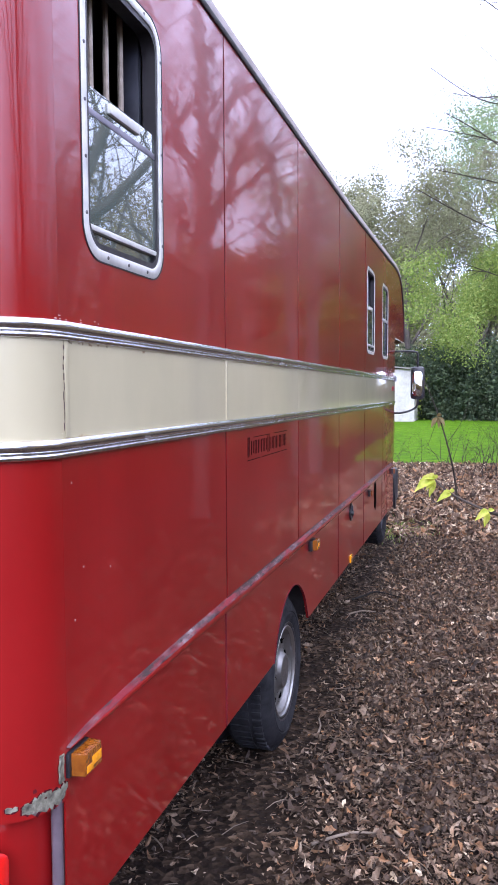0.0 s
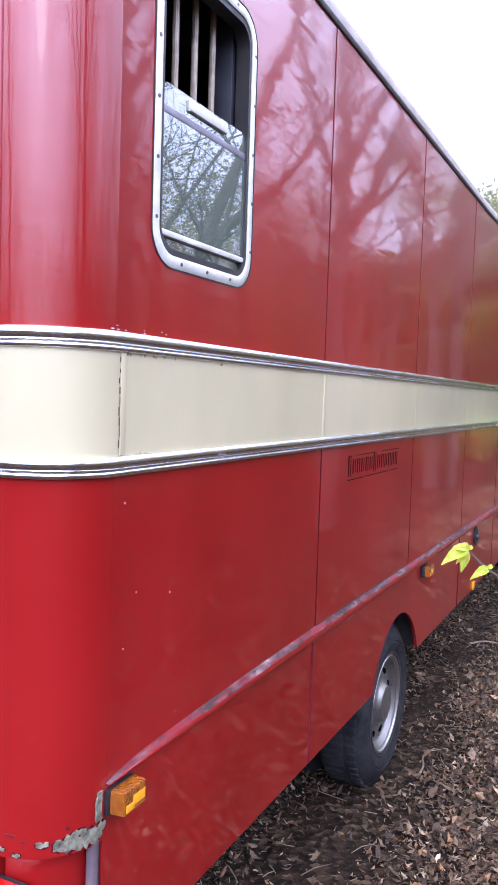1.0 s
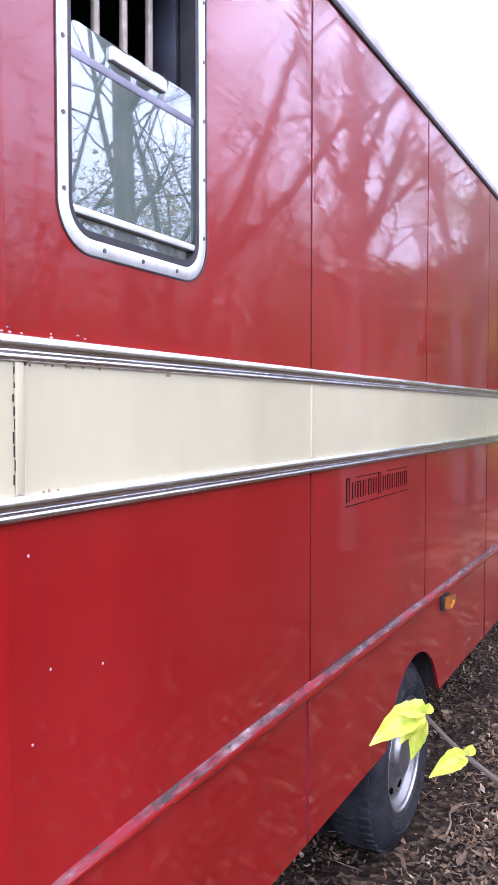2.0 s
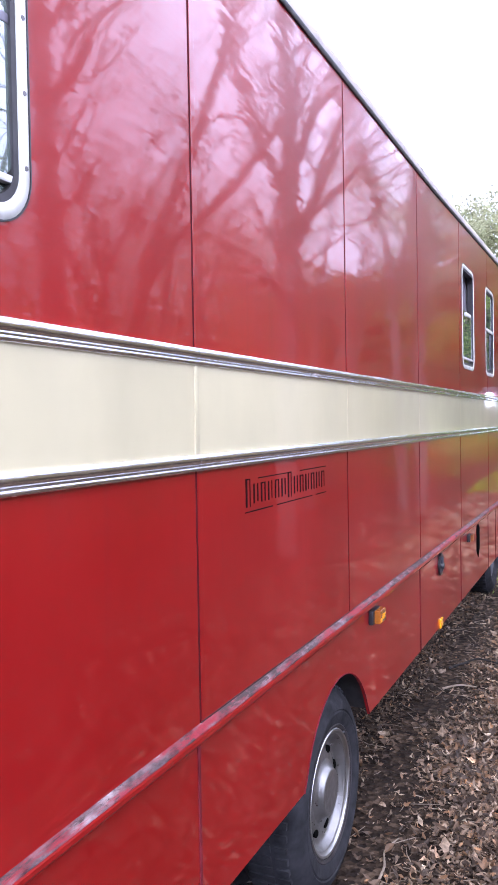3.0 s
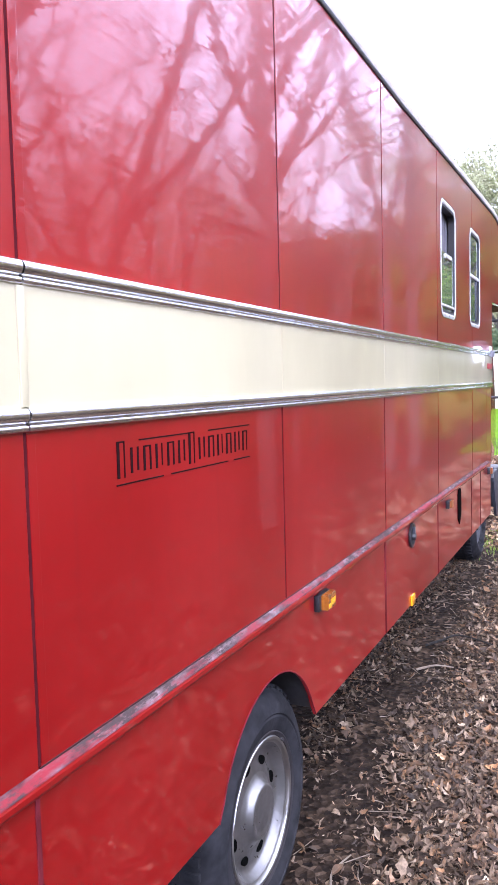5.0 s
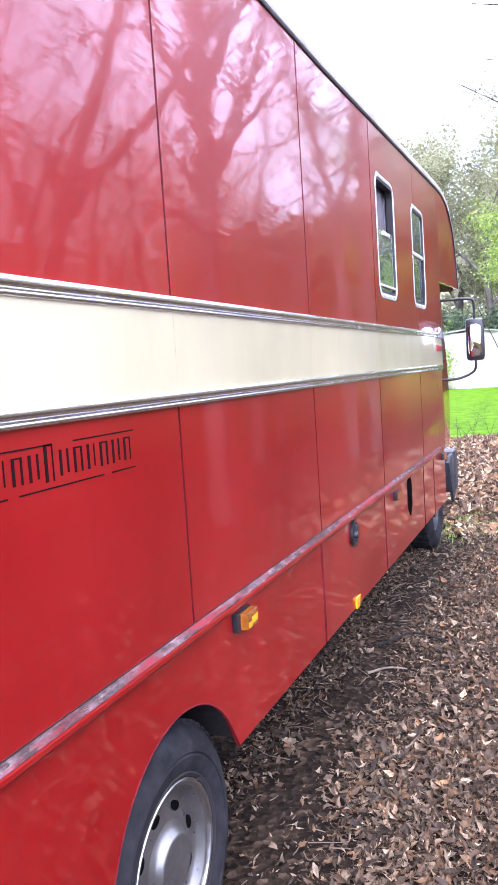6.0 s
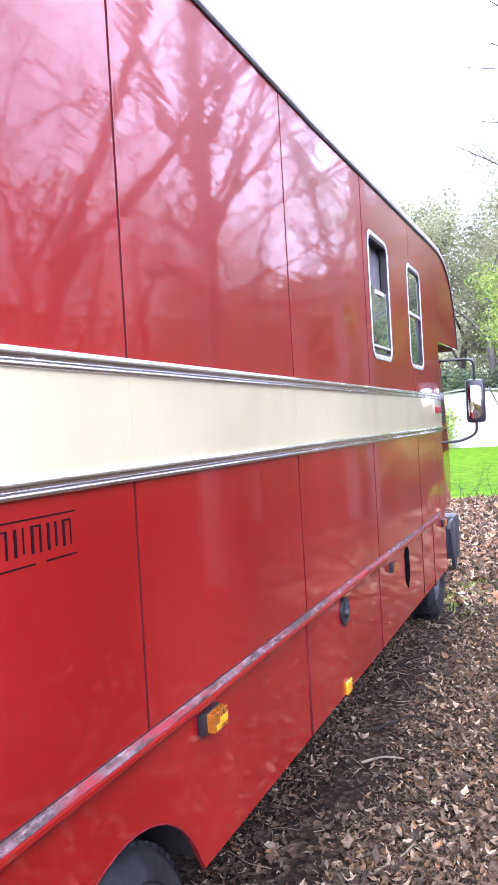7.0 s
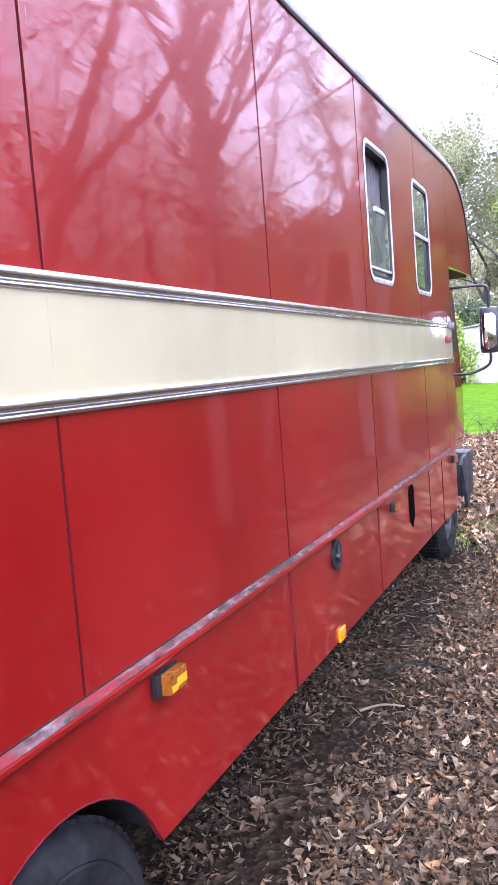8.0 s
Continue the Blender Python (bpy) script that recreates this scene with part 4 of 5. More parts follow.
# joint cover strips beside the seams, a hair proud of the sheet
for y in SEAMS[1:6]:
    part("seam_strip", box((-0.001, y + 0.004, RAIL_HI + 0.004), (0.0016, y + 0.026, LOW_TRIM - 0.004), 0.0007), RED, lorry, angle=4)
    part("seam_strip", box((-0.001, y + 0.004, TOP_TRIM + 0.002), (0.0016, y + 0.026, (roof_z(y) if y != 7.1 else W_LO) - 0.016), 0.0007), RED, lorry, angle=4)

# cab: it stands a little inside the body's side
CAB_X = -0.1
cab_side = [(8.12, 0.88), (8.3, 0.9), (8.98, 0.86), (9.12, 0.95), (9.17, 1.3), (9.1, 1.62), (8.9, 2.22), (8.12, 2.27)]
cab = part("cab", prism(cab_side, CAB_X, -WIDTH + 0.1, 0.02), RED, lorry, "red lorry cab")
part("cab_door", prism([(8.2, 0.98), (8.95, 0.96), (9.04, 1.05), (9.08, 1.32), (9.0, 1.62), (8.2, 1.62)], CAB_X + 0.014, CAB_X, 0.006), RED, cab)
part("cab_side_window", prism([(8.25, 1.68), (8.97, 1.68), (8.82, 2.15), (8.25, 2.18)], CAB_X + 0.006, CAB_X, 0.002), BLACK_PLASTIC, cab)
part("windscreen", box((-WIDTH + 0.25, 9.0, 1.68), (-0.22, 9.06, 2.1), 0.01), BLACK_PLASTIC, cab)
part("bumper", box((-WIDTH + 0.05, 9.02, 0.42), (-0.06, 9.28, 0.82), 0.04), GREY_PLASTIC, cab, "grey plastic bumper")
flap = [(8.60, 0.76), (8.66, 0.81), (8.84, 0.82), (8.9, 0.77), (8.88, 0.55), (8.93, 0.42), (8.87, 0.36), (8.8, 0.39), (8.74, 0.5)]
part("wing_spat", prism(flap, -0.045, -0.07, 0.006), GREY_PLASTIC, cab, "faded grey plastic wing corner")

arm_top = soft_path([(-0.11, 8.68, 2.2), (0.02, 8.7, 2.205), (0.17, 8.72, 2.20), (0.205, 8.72, 2.16), (0.205, 8.72, 2.02)], 4)
arm_low = soft_path([(-0.11, 8.68, 1.50), (0.05, 8.7, 1.505), (0.17, 8.72, 1.55), (0.205, 8.72, 1.6), (0.205, 8.72, 1.68)], 4)
arm = part("mirror_arm", rod(arm_top, 0.012, 8), BLACK_PLASTIC, lorry, "black tubular mirror arm")
part("lower_mirror_arm", rod(arm_low, 0.012, 8), BLACK_PLASTIC, lorry, "black tubular mirror arm")
house = part("mirror_housing", box((0.125, 8.70, 1.655), (0.285, 8.79, 2.03), 0.038), BLACK_PLASTIC, arm, "black door mirror housing")
for z0, z1 in ((1.69, 1.975),):
    bm = prism(rounded(-0.056, 0.056, z0, z1, 0.045), 0.004, -0.004, 0.001)
    bm.transform(Matrix.Rotation(radians(-90), 4, "Z"))
    bm.transform(Matrix.Translation((0.205, 8.699, 0)) @ Matrix.Rotation(radians(1.3), 4, "Z"))
    part("mirror_pane", bm, MIRROR, house, "door mirror glass")


# ---------------------------------------------------------------- plants
class Geo:
    """Vertices and faces gathered by hand, for meshes of many small pieces."""

    def __init__(self):
        self.v, self.f = [], []

    def tube(self, pts, radii, n=5):
        base = len(self.v)
        u = None
        for i, p in enumerate(pts):
            d = (pts[min(i + 1, len(pts) - 1)] - pts[max(i - 1, 0)]).normalized()
            u = d.orthogonal().normalized() if u is None else (u - d * u.dot(d)).normalized()
            w = d.cross(u)
            for k in range(n):
                a = 6.28319 * k / n
                self.v.append(p + (u * math.cos(a) + w * math.sin(a)) * radii[i])
        for i in range(len(pts) - 1):
            for k in range(n):
                a, b = base + i * n + k, base + i * n + (k + 1) % n
                self.f.append((a, b, b + n, a + n))

    def leaf(self, p, d, side, length, width, fold=0.25):
        """A leaf folded along its rib: four vertices, two faces."""
        up = side.cross(d)
        base = len(self.v)
        tip = p + d * length - up * length * 0.12
        lift = up * width * fold
        mid = p + d * length * 0.45 + lift
        self.v += [p, mid + side * width, tip, mid - side * width]
        self.f += [(base, base + 1, base + 2), (base, base + 2, base + 3)]

    def dead_leaf(self, p, d, side, length, width, cup, curl, twist, lobe):
        """A lobed dead leaf: a rib and two wavy edges, cupped across, curled along and twisted."""
        up = d.cross(side)
        base, n = len(self.v), 5
        for i in range(n + 1):
            a = i / n
            c, s = math.cos(twist * (a - 0.5)), math.sin(twist * (a - 0.5))
            wide, high = side * c + up * s, up * c - side * s
            rib = p + d * (length * a) + up * (curl * length * (a - 0.5) ** 2)
            for b in (-1, 0, 1):
                w = width * math.sin(math.pi * min(1.0, 0.04 + 0.94 * a ** 0.8)) * (1 + (lobe if (i + (b > 0)) % 2 else -lobe))
                self.v.append(rib + wide * (b * w) + high * (abs(b) * cup * w))
        for i in range(n):
            for k in (0, 1):
                a = base + i * 3 + k
                self.f.append((a, a + 1, a + 4, a + 3))

    def mesh(self, material, smooth=False):
        me = bpy.data.meshes.new("mesh")
        me.from_pydata(self.v, [], self.f)
        if smooth:
            me.shade_smooth()
        me.materials.append(material)
        return me


def any_way(rng):
    z, a = rng.uniform(-1, 1), rng.uniform(0, 6.2832)
    r = math.sqrt(1 - z * z)
    return Vector((r * math.cos(a), r * math.sin(a), z))


def grow(geo, tips, p, d, r, length, level, rng, spread, droop, sides):
    """A limb and, level by level, the limbs that leave it; the ends are kept in tips."""
    steps = 5 if level > 2 else 4 if level > 0 else 3
    pts, radii = [p], [r]
    for i in range(steps):
        d = (d + any_way(rng) * (0.13 if level > 3 else 0.22) + Vector((0, 0, droop))).normalized()
        p = p + d * (length / steps)
        pts.append(p)
        radii.append(r * (1 - 0.5 * (i + 1) / steps))
    geo.tube(pts, radii, max(3, sides))
    tips.append((p, d, level))
    if level == 0:
        return
    kids = rng.choice((2, 3)) if level > 3 else rng.choice((3, 4))
    for k in range(kids):
        i = steps if k == 0 else rng.randint(2, steps)
        way = (d + any_way(rng) * spread * (0.45 if k == 0 else 1.0)).normalized()
        grow(geo, tips, pts[i], way, radii[i] * (0.82 if k == 0 else 0.6), length * rng.uniform(0.6, 0.82), level - 1, rng, spread, droop, sides - 1)


def tree(name, label, seed, trunk, first, level, leaf_mat, leaf_n, leaf_size, lean=(0, 0), spread=0.8, droop=0.03, clump=0.5, category="tree", bark=None):
    """A tree at the origin: a tapered trunk with limbs, and a crown of single leaves round the limbs' ends."""
    rng = random.Random(seed)
    root = new(name)
    tagged(root, label, category)
    geo, tips = Geo(), []
    p, d = Vector((0, 0, -0.1)), Vector((lean[0], lean[1], 1)).normalized()
    pts, radii = [p], [trunk * 1.35]
    for i in range(7):
        d = (d + any_way(rng) * 0.07 + Vector((lean[0], lean[1], 0)) * 0.05).normalized()
        p = p + d * first / 7
        pts.append(p)
        radii.append(trunk * (1 - 0.35 * (i + 1) / 7))
    geo.tube(pts, radii, 10)
    for k in range(3):
        way = (d + any_way(rng) * spread * (0.4 if k == 0 else 0.9)).normalized()
        grow(geo, tips, pts[7 if k < 2 else 5], way, radii[7] * (0.85 if k == 0 else 0.62), first * 0.62, level, rng, spread, droop, 7)
    ob = new("trunk", geo.mesh(bark or BARK, True))
    ob.parent = root
    if leaf_n:
        crown = Geo()
        ends = [t for t in tips if t[2] <= 2]
        for _ in range(leaf_n):
            q, w, _l = rng.choice(ends)
            at = q + any_way(rng) * clump * rng.random() ** 0.5 - w * rng.random() * clump
            way = (any_way(rng) + Vector((0, 0, -0.25))).normalized()
            side = way.orthogonal().normalized()
            s = leaf_size * rng.uniform(0.6, 1.35)
            crown.leaf(at, way, side, s, s * 0.36)
        ob = new("crown", crown.mesh(leaf_mat))
        ob.parent = root
    return root


def shrub(name, label, seed, size, leaf_mat, leaf_n, leaf_size, flare=0.5, spread=0.8, reach=0.2):
    rng = random.Random(seed)
    root = new(name)
    tagged(root, label, "shrub")
    geo, tips, crown = Geo(), [], Geo()
    for k in range(9):
        a = 6.2832 * k / 9 + rng.random()
        d = Vector((math.cos(a) * flare, math.sin(a) * flare, 1)).normalized()
        grow(geo, tips, Vector((math.cos(a) * 0.15, math.sin(a) * 0.15, -0.05)), d, 0.025 * size / 2, size * 0.42, 2, rng, spread, 0.0, 5)
    ob = new("stem", geo.mesh(BARK, True))
    ob.parent = root
    for _ in range(leaf_n):
        q, w, _l = rng.choice(tips)
        at = q + any_way(rng) * reach * size * rng.random()
        if rng.random() < 0.4:
            at.z *= rng.random()
        at.z = max(at.z, 0.05)
        way = any_way(rng)
        s = leaf_size * rng.uniform(0.6, 1.4)
        crown.leaf(at, way, way.orthogonal().normalized(), s, s * 0.4)
    ob = new("foliage", crown.mesh(leaf_mat))
    ob.parent = root
    return root


def put(ob, rows, group):
    """Sets the first copy and further ones of a plant; rows of x, y, turn, size."""
    first = True
    tagged(ob, group=group)
    for x, y, turn, size in rows:
        m = Matrix.Translation((x, y, height(x, y) if abs(x) < 40 and y < 40 else 0.0)) @ Matrix.Rotation(radians(turn), 4, "Z") @ Matrix.Scale(size, 4)
        if first:
            ob.matrix_basis, first = m, False
        else:
            copy = copy_thing(ob, m)
            copy.matrix_basis = m


# woodland beside the track: bare grey trees
def wood_tree(label, at, lines, seed, twig=0.9, name="bare_tree"):
    """A bare tree from the lines of its trunk and limbs (points and the radius at the foot); each line carries twigs along its upper part."""
    rng = random.Random(seed)
    root = thing(name, at, label, "tree", "bare trees of the woodland edge")
    base = Vector(at)
    geo, tips = Geo(), []
    for points, radius, shoots, level in lines:
        path = soft_path([base + Vector(p) for p in points], 5)
        n = len(path) - 1
        geo.tube(path, [radius * (1 - 0.72 * i / n) for i in range(n + 1)], 9 if radius > 0.08 else 6)
        for k in range(shoots):
            i = rng.randint(n // 3, n - 1)
            way = ((path[i + 1] - path[i]).normalized() + any_way(rng) * 1.1 + Vector((0, 0, 0.15))).normalized()
            grow(geo, tips, path[i], way, radius * (1 - 0.72 * i / n) * 0.42, twig * rng.uniform(0.7, 1.4), level, rng, 0.75, 0.02, 5)
    ob = new("trunk", geo.mesh(BARK, True))
    ob.parent, ob.matrix_parent_inverse = root, root.matrix_basis.inverted()
    return root


# the trees that stand mirrored in the coachwork
wood_tree("thick upright bare tree with a long drooping bough", (2.75, 9.7, 0), [
    ([(0, 0, -0.1), (0.03, 0.02, 2.0), (-0.02, 0.05, 4.0), (0.05, 0.1, 6.2), (0.1, 0.2, 8.6), (0.0, 0.3, 11.5)], 0.17, 16, 3),
    ([(0, 0.05, 4.6), (-0.35, 0.6, 5.9), (-0.9, 1.5, 6.2), (-1.25, 2.2, 5.3), (-1.3, 2.5, 3.9)], 0.075, 12, 2),
    ([(0, 0.05, 3.7), (-0.3, 0.5, 4.7), (-0.6, 0.8, 6.0), (-0.7, 1.1, 7.8)], 0.07, 12, 2),
    ([(0, 0.05, 4.4), (0.35, -0.3, 5.5), (0.6, -0.5, 7.0), (0.9, -0.7, 8.8)], 0.08, 10, 3)], 31)
wood_tree("bare tree leaning over the path with a low forked limb", (6.4, 10.9, 0), [
    ([(0, 0, -0.1), (-0.25, 0.16, 2.2), (-0.65, 0.5, 4.4), (-1.35, 1.0, 6.6), (-1.9, 1.5, 9.0), (-2.2, 1.8, 12.0)], 0.16, 16, 3),
    ([(-0.62, 0.48, 4.3), (-1.3, 0.95, 5.0), (-2.0, 1.5, 6.0), (-2.7, 1.9, 7.4), (-3.1, 2.2, 9.0)], 0.11, 14, 3),
    ([(-0.3, 0.2, 2.6), (0.3, -0.3, 4.2), (0.8, -0.7, 6.4), (1.0, -0.9, 9.0)], 0.09, 10, 3)], 32)
wood_tree("straight thick bare woodland tree", (5.3, 8.4, 0), [
    ([(0, 0, -0.1), (0.02, 0.0, 2.5), (0.05, -0.05, 5.0), (0.1, -0.05, 7.5), (0.1, 0, 10.5), (0.15, 0.05, 14.0)], 0.19, 14, 3),
    ([(0.05, -0.05, 6.0), (0.6, -0.6, 7.6), (1.0, -0.9, 9.6)], 0.08, 8, 2)], 33)
wood_tree("slim bare tree bending away above its fork", (2.85, 15.7, 0), [
    ([(0, 0, -0.1), (0.02, 0, 2.0), (0.1, 0, 4.2), (0.28, 0.05, 5.3), (0.7, -0.1, 7.0), (1.3, -0.2, 9.2)], 0.13, 14, 3),
    ([(0.1, 0, 4.3), (-0.2, 0.1, 5.4), (-0.3, 0.2, 7.2)], 0.06, 8, 2)], 34)
wood_tree("straight dark bare tree at the wood's corner", (2.52, 16.1, 0), [
    ([(0, 0, -0.1), (0.02, 0.02, 2.4), (0.0, 0.0, 4.6), (0.05, 0.0, 7.0), (0.1, 0.1, 9.5)], 0.15, 12, 3)], 35)

bare_a = tree("bare_tree", "tall bare grey tree with forked leaning trunk", 11, 0.15, 4.3, 5, None, 0, 0, lean=(-0.05, 0.26), spread=0.75)
# the one at (6.4, 0.4) is added out of view to shade the side
put(bare_a, [(8.6, 20.5, 150, 1.15), (6.4, 0.4, 70, 1.1), (-7, -7, 60, 1.2)], "bare trees of the woodland edge")
bare_b = tree("bare_tree", "thick upright bare grey woodland tree", 23, 0.19, 5.6, 6, None, 0, 0, lean=(-0.03, 0.02), spread=0.8)
put(bare_b, [(9.6, 15.5, 130, 0.9), (-6.5, -12, 10, 1.2)], "bare trees of the woodland edge")
bare_c = tree("bare_tree", "slender bare young woodland tree with fine twigs", 37, 0.075, 3.4, 5, None, 0, 0, lean=(-0.06, 0.05), spread=0.85, clump=0.12)
# those at x 4 to 6, y below 1 are added, unseen, as shade
put(bare_c, [(4.6, 15.2, 80, 1.2), (5.0, 17.6, 30, 1.0), (4.9, 19.8, 190, 1.2), (6.0, 22.5, 100, 1.3), (7.8, 14.6, 60, 1.35), (6.0, 17.2, 120, 1.4), (6.9, 18.8, 220, 1.4), (8.4, 10.0, 330, 1.35), (7.6, 26.0, 20, 1.5), (7.2, 5.6, 240, 1.3), (4.4, -0.6, 40, 1.1), (4.1, 0.6, 170, 1.1), (5.6, -0.3, 260, 1.3), (-5, -4.8, 110, 1.1)], "bare trees of the woodland edge")
# added out of view: the row shades the lower side of the lorry
under = shrub("undergrowth_shrub", "dense brown undergrowth shrub added out of view for shade", 5, 3.4, LEAF_DULL, 6500, 0.04, 0.26, 0.42, 0.11)
# the shrubs past y 18 are added to break up the lawn's reflection
put(under, [(4.4 + 0.25 * math.sin(i * 2.1) + 0.06 * max(0, i - 8) ** 2, -6.5 + 1.35 * i, i * 77, 0.52 + 0.1 * math.sin(i * 1.7)) for i in range(4, 15)] + [(4.2, 18.6, 200, 0.36), (4.9, 20.2, 310, 0.42), (4.0, 21.4, 150, 0.3), (5.6, 22.4, 60, 0.5)], "undergrowth along the wood")

under_far = shrub("undergrowth_shrub", "wide brown undergrowth shrub deeper in the wood", 6, 3.6, LEAF_DULL, 7000, 0.06)
put(under_far, [(8.2 + math.sin(i * 1.3), -10 + 2.2 * i, i * 41, 1.2) for i in range(4, 13)] + [(6.4 + 0.75 * i + 0.5 * math.sin(i * 2.0), 18.6 + 3.0 * i, i * 67, 1.0) for i in range(9)] + [(-15 + 3 * i, -15, i * 63, 1.4) for i in range(3)], "undergrowth along the wood")

# beyond the lawn
spring = tree("spring_tree", "broad tree in fresh yellow-green spring leaf", 51, 0.26, 4.5, 4, LEAF_SPRING, 32000, 0.125, spread=0.95, clump=0.9)
put(spring, [(1.6, 50, 0, 1.05), (5.6, 52, 120, 1.0), (-13, 56, 30, 1.1)], "spring trees beyond the lawn")
pale = tree("pale_tree", "tall airy tree with pale green young leaf", 63, 0.28, 8.0, 4, LEAF_PALE, 22000, 0.14, spread=0.6, clump=0.9, droop=0.05)
put(pale, [(4.6, 58, 0, 1.15), (8.5, 60, 90, 1.2), (6.4, 64, 140, 1.2)], "tall trees behind")
brown = tree("brown_tree", "tall grey-brown tree with opening buds", 77, 0.24, 5.6, 4, LEAF_BROWN, 30000, 0.14, spread=0.85, clump=0.75)
put(brown, [(-3.4, 54, 0, 1.2), (-6.5, 60, 100, 1.3), (-1.0, 60, 210, 1.3), (1.8, 63, 30, 1.15), (-12, 50, 40, 1.0), (8.5, 53, 300, 1.1)], "budding trees behind")
dark = shrub("evergreen_shrub", "dense dark evergreen shrub", 9, 4.6, LEAF_DARK, 20000, 0.15)
put(dark, [(-0.8, 49, 0, 1.0), (1.9, 47.6, 80, 1.05), (4.6, 47.2, 160, 1.0), (7.6, 46, 240, 1.1), (-8.6, 50, 260, 1.0), (-5.4, 50, 20, 1.0), (-3.0, 49.6, 120, 0.95), (10.5, 44, 60, 1.1)], "dark evergreen shrubs")


def far_woods():
    rng = random.Random(3)
    geo = Geo()
    for i in range(52000):
        a = rng.uniform(0, 6.2832) if i % 3 else rng.uniform(1.35, 1.8)
        r = rng.uniform(66, 100)
        top = 14 + 4 * noise.noise((math.cos(a) * 7, math.sin(a) * 7, 0))
        at = Vector((r * math.cos(a), 15 + r * math.sin(a), top * rng.random() ** 0.7))
        way = any_way(rng)
        geo.leaf(at, way, way.orthogonal().normalized(), rng.uniform(0.35, 0.85), rng.uniform(0.16, 0.34))
    tagged(new("far_woods", geo.mesh(LEAF_BROWN)), "distant brown and green woods all round", "woods", kind="stuff")


far_woods()


def thicket():
    """A deep belt of thin stems and dull leaves behind the undergrowth, thinning out upwards."""
    rng = random.Random(21)
    geo = Geo()
    for _ in range(150000):
        x, y = rng.uniform(9.5, 16), -4 + 52 * rng.random() ** 0.8
        x += max(0.0, y - 16) * 0.18
        top = 6.6 + 3.0 * noise.noise((x * 0.35, y * 0.35, 2)) + 0.2 * max(0.0, y - 9)
        at = Vector((x, y, top * rng.random() ** 2.2))
        way = any_way(rng)
        geo.leaf(at, way, way.orthogonal().normalized(), rng.uniform(0.08, 0.22), rng.uniform(0.035, 0.09))
    for _ in range(26000):
        x, y = rng.uniform(-14, 12), rng.uniform(-18, -11)
        top = 2.4 + 0.8 * noise.noise((x * 0.3, y * 0.3, 8))
        way = any_way(rng)
        geo.leaf(Vector((x, y, top * rng.random() ** 1.6)), way, way.orthogonal().normalized(), rng.uniform(0.25, 0.6), rng.uniform(0.1, 0.24))
    for _ in range(30000):
        x, y = rng.uniform(4.5, 26), rng.uniform(52, 62)
        top = 12 + 3.0 * noise.noise((x * 0.3, y * 0.3, 5))
        way = any_way(rng)
        geo.leaf(Vector((x, y, top * rng.random())), way, way.orthogonal().normalized(), rng.uniform(0.3, 0.7), rng.uniform(0.12, 0.28))
    tagged(new("woodland_thicket", geo.mesh(LEAF_DULL)), "deep thicket of dull leaves behind the undergrowth", "thicket", kind="stuff")


thicket()
spring_shrub = shrub("spring_shrub", "young shrub in fresh yellow-green leaf", 15, 3.2, LEAF_SPRING, 3500, 0.16)
put(spring_shrub, [(-6.7, 44.6, 0, 1.0), (-6.2, 47.5, 120, 1.4), (9.5, 44.0, 200, 1.1), (3.9, 24.0, 40, 0.4), (4.6, 28.5, 100, 0.48), (3.6, 33.0, 160, 0.42), (5.4, 36.5, 210, 0.5), (6.6, 31.0, 280, 0.5), (5.8, 24.5, 330, 0.42), (4.6, 40.5, 60, 0.5)], "young shrubs beyond the lawn")


def outbuilding():
    b = thing("outbuilding", (-4.05, 46.0, 0), "white rendered outbuilding beyond the lawn", "outbuilding")
    part("wall", box((-5.55, 44.5, -0.1), (-2.55, 47.5, 3.0)), WHITEWASH, b)
    sec = [(-5.75, 2.95), (-4.05, 3.12), (-2.35, 2.95), (-2.35, 3.02), (-4.05, 3.2), (-5.75, 3.02)]
    part("roof", sweep([(Vector((0, y, 0)), Vector((1, 0, 0)), UP) for y in (44.3, 47.7)], sec), SLATE, b)


outbuilding()


def young_leaf(at, d, length):
    """A pleated pointed leaf that droops towards its tip, with a toothed edge."""
    side = d.cross(Vector((0.25, -0.75, 0.6))).normalized()
    up = side.cross(d)
    g, n = Geo(), 10
    for i in range(n + 1):
        t = i / n
        w = length * 0.25 * math.sin(math.pi * min(1, t ** 0.75)) * (1.0 + 0.1 * (i % 2)) + 0.0002
        mid = at + d * length * t - Vector((0, 0, 1)) * length * 0.42 * t * t
        for b in (-1, -0.5, 0, 0.5, 1):
            g.v.append(mid + side * (w * b) + up * (w * (0.95 * abs(b) + (0.22 if i % 2 and abs(b) == 0.5 else 0))))
    for i in range(n):
        for k in range(4):
            a = i * 5 + k
            g.f.append((a, a + 1, a + 6, a + 5))
    return g


# saplings by the path
def sapling(stem, twigs, leaves, label, leaf_len, mat, seed, thin=0.0035):
    rng = random.Random(seed)
    s = thing("sapling", stem[0], label, "sapling")
    part("stem", rod(soft_path(stem), [(0.011 if thin < 0.004 else 0.018 if thin < 0.005 else 0.035) * (1 - 0.75 * i / (6 * (len(stem) - 1))) for i in range(6 * (len(stem) - 1) + 1)], 7), DARK_BARK, s)
    for t in twigs:
        n = 6 * (len(t) - 1) + 1
        part("twig", rod(soft_path(t), [thin * (0.35 if len(t) == 3 and thin > 0.005 else 1) * (1 - 0.6 * i / n) for i in range(n)], 6), DARK_BARK, s)
    for at, way, size in leaves:
        me = young_leaf(Vector(at), Vector(way).normalized(), leaf_len * size).mesh(mat, True)
        ob = new("leaf", me)
        ob.parent, ob.matrix_parent_inverse = s, s.matrix_basis.inverted()
    return s


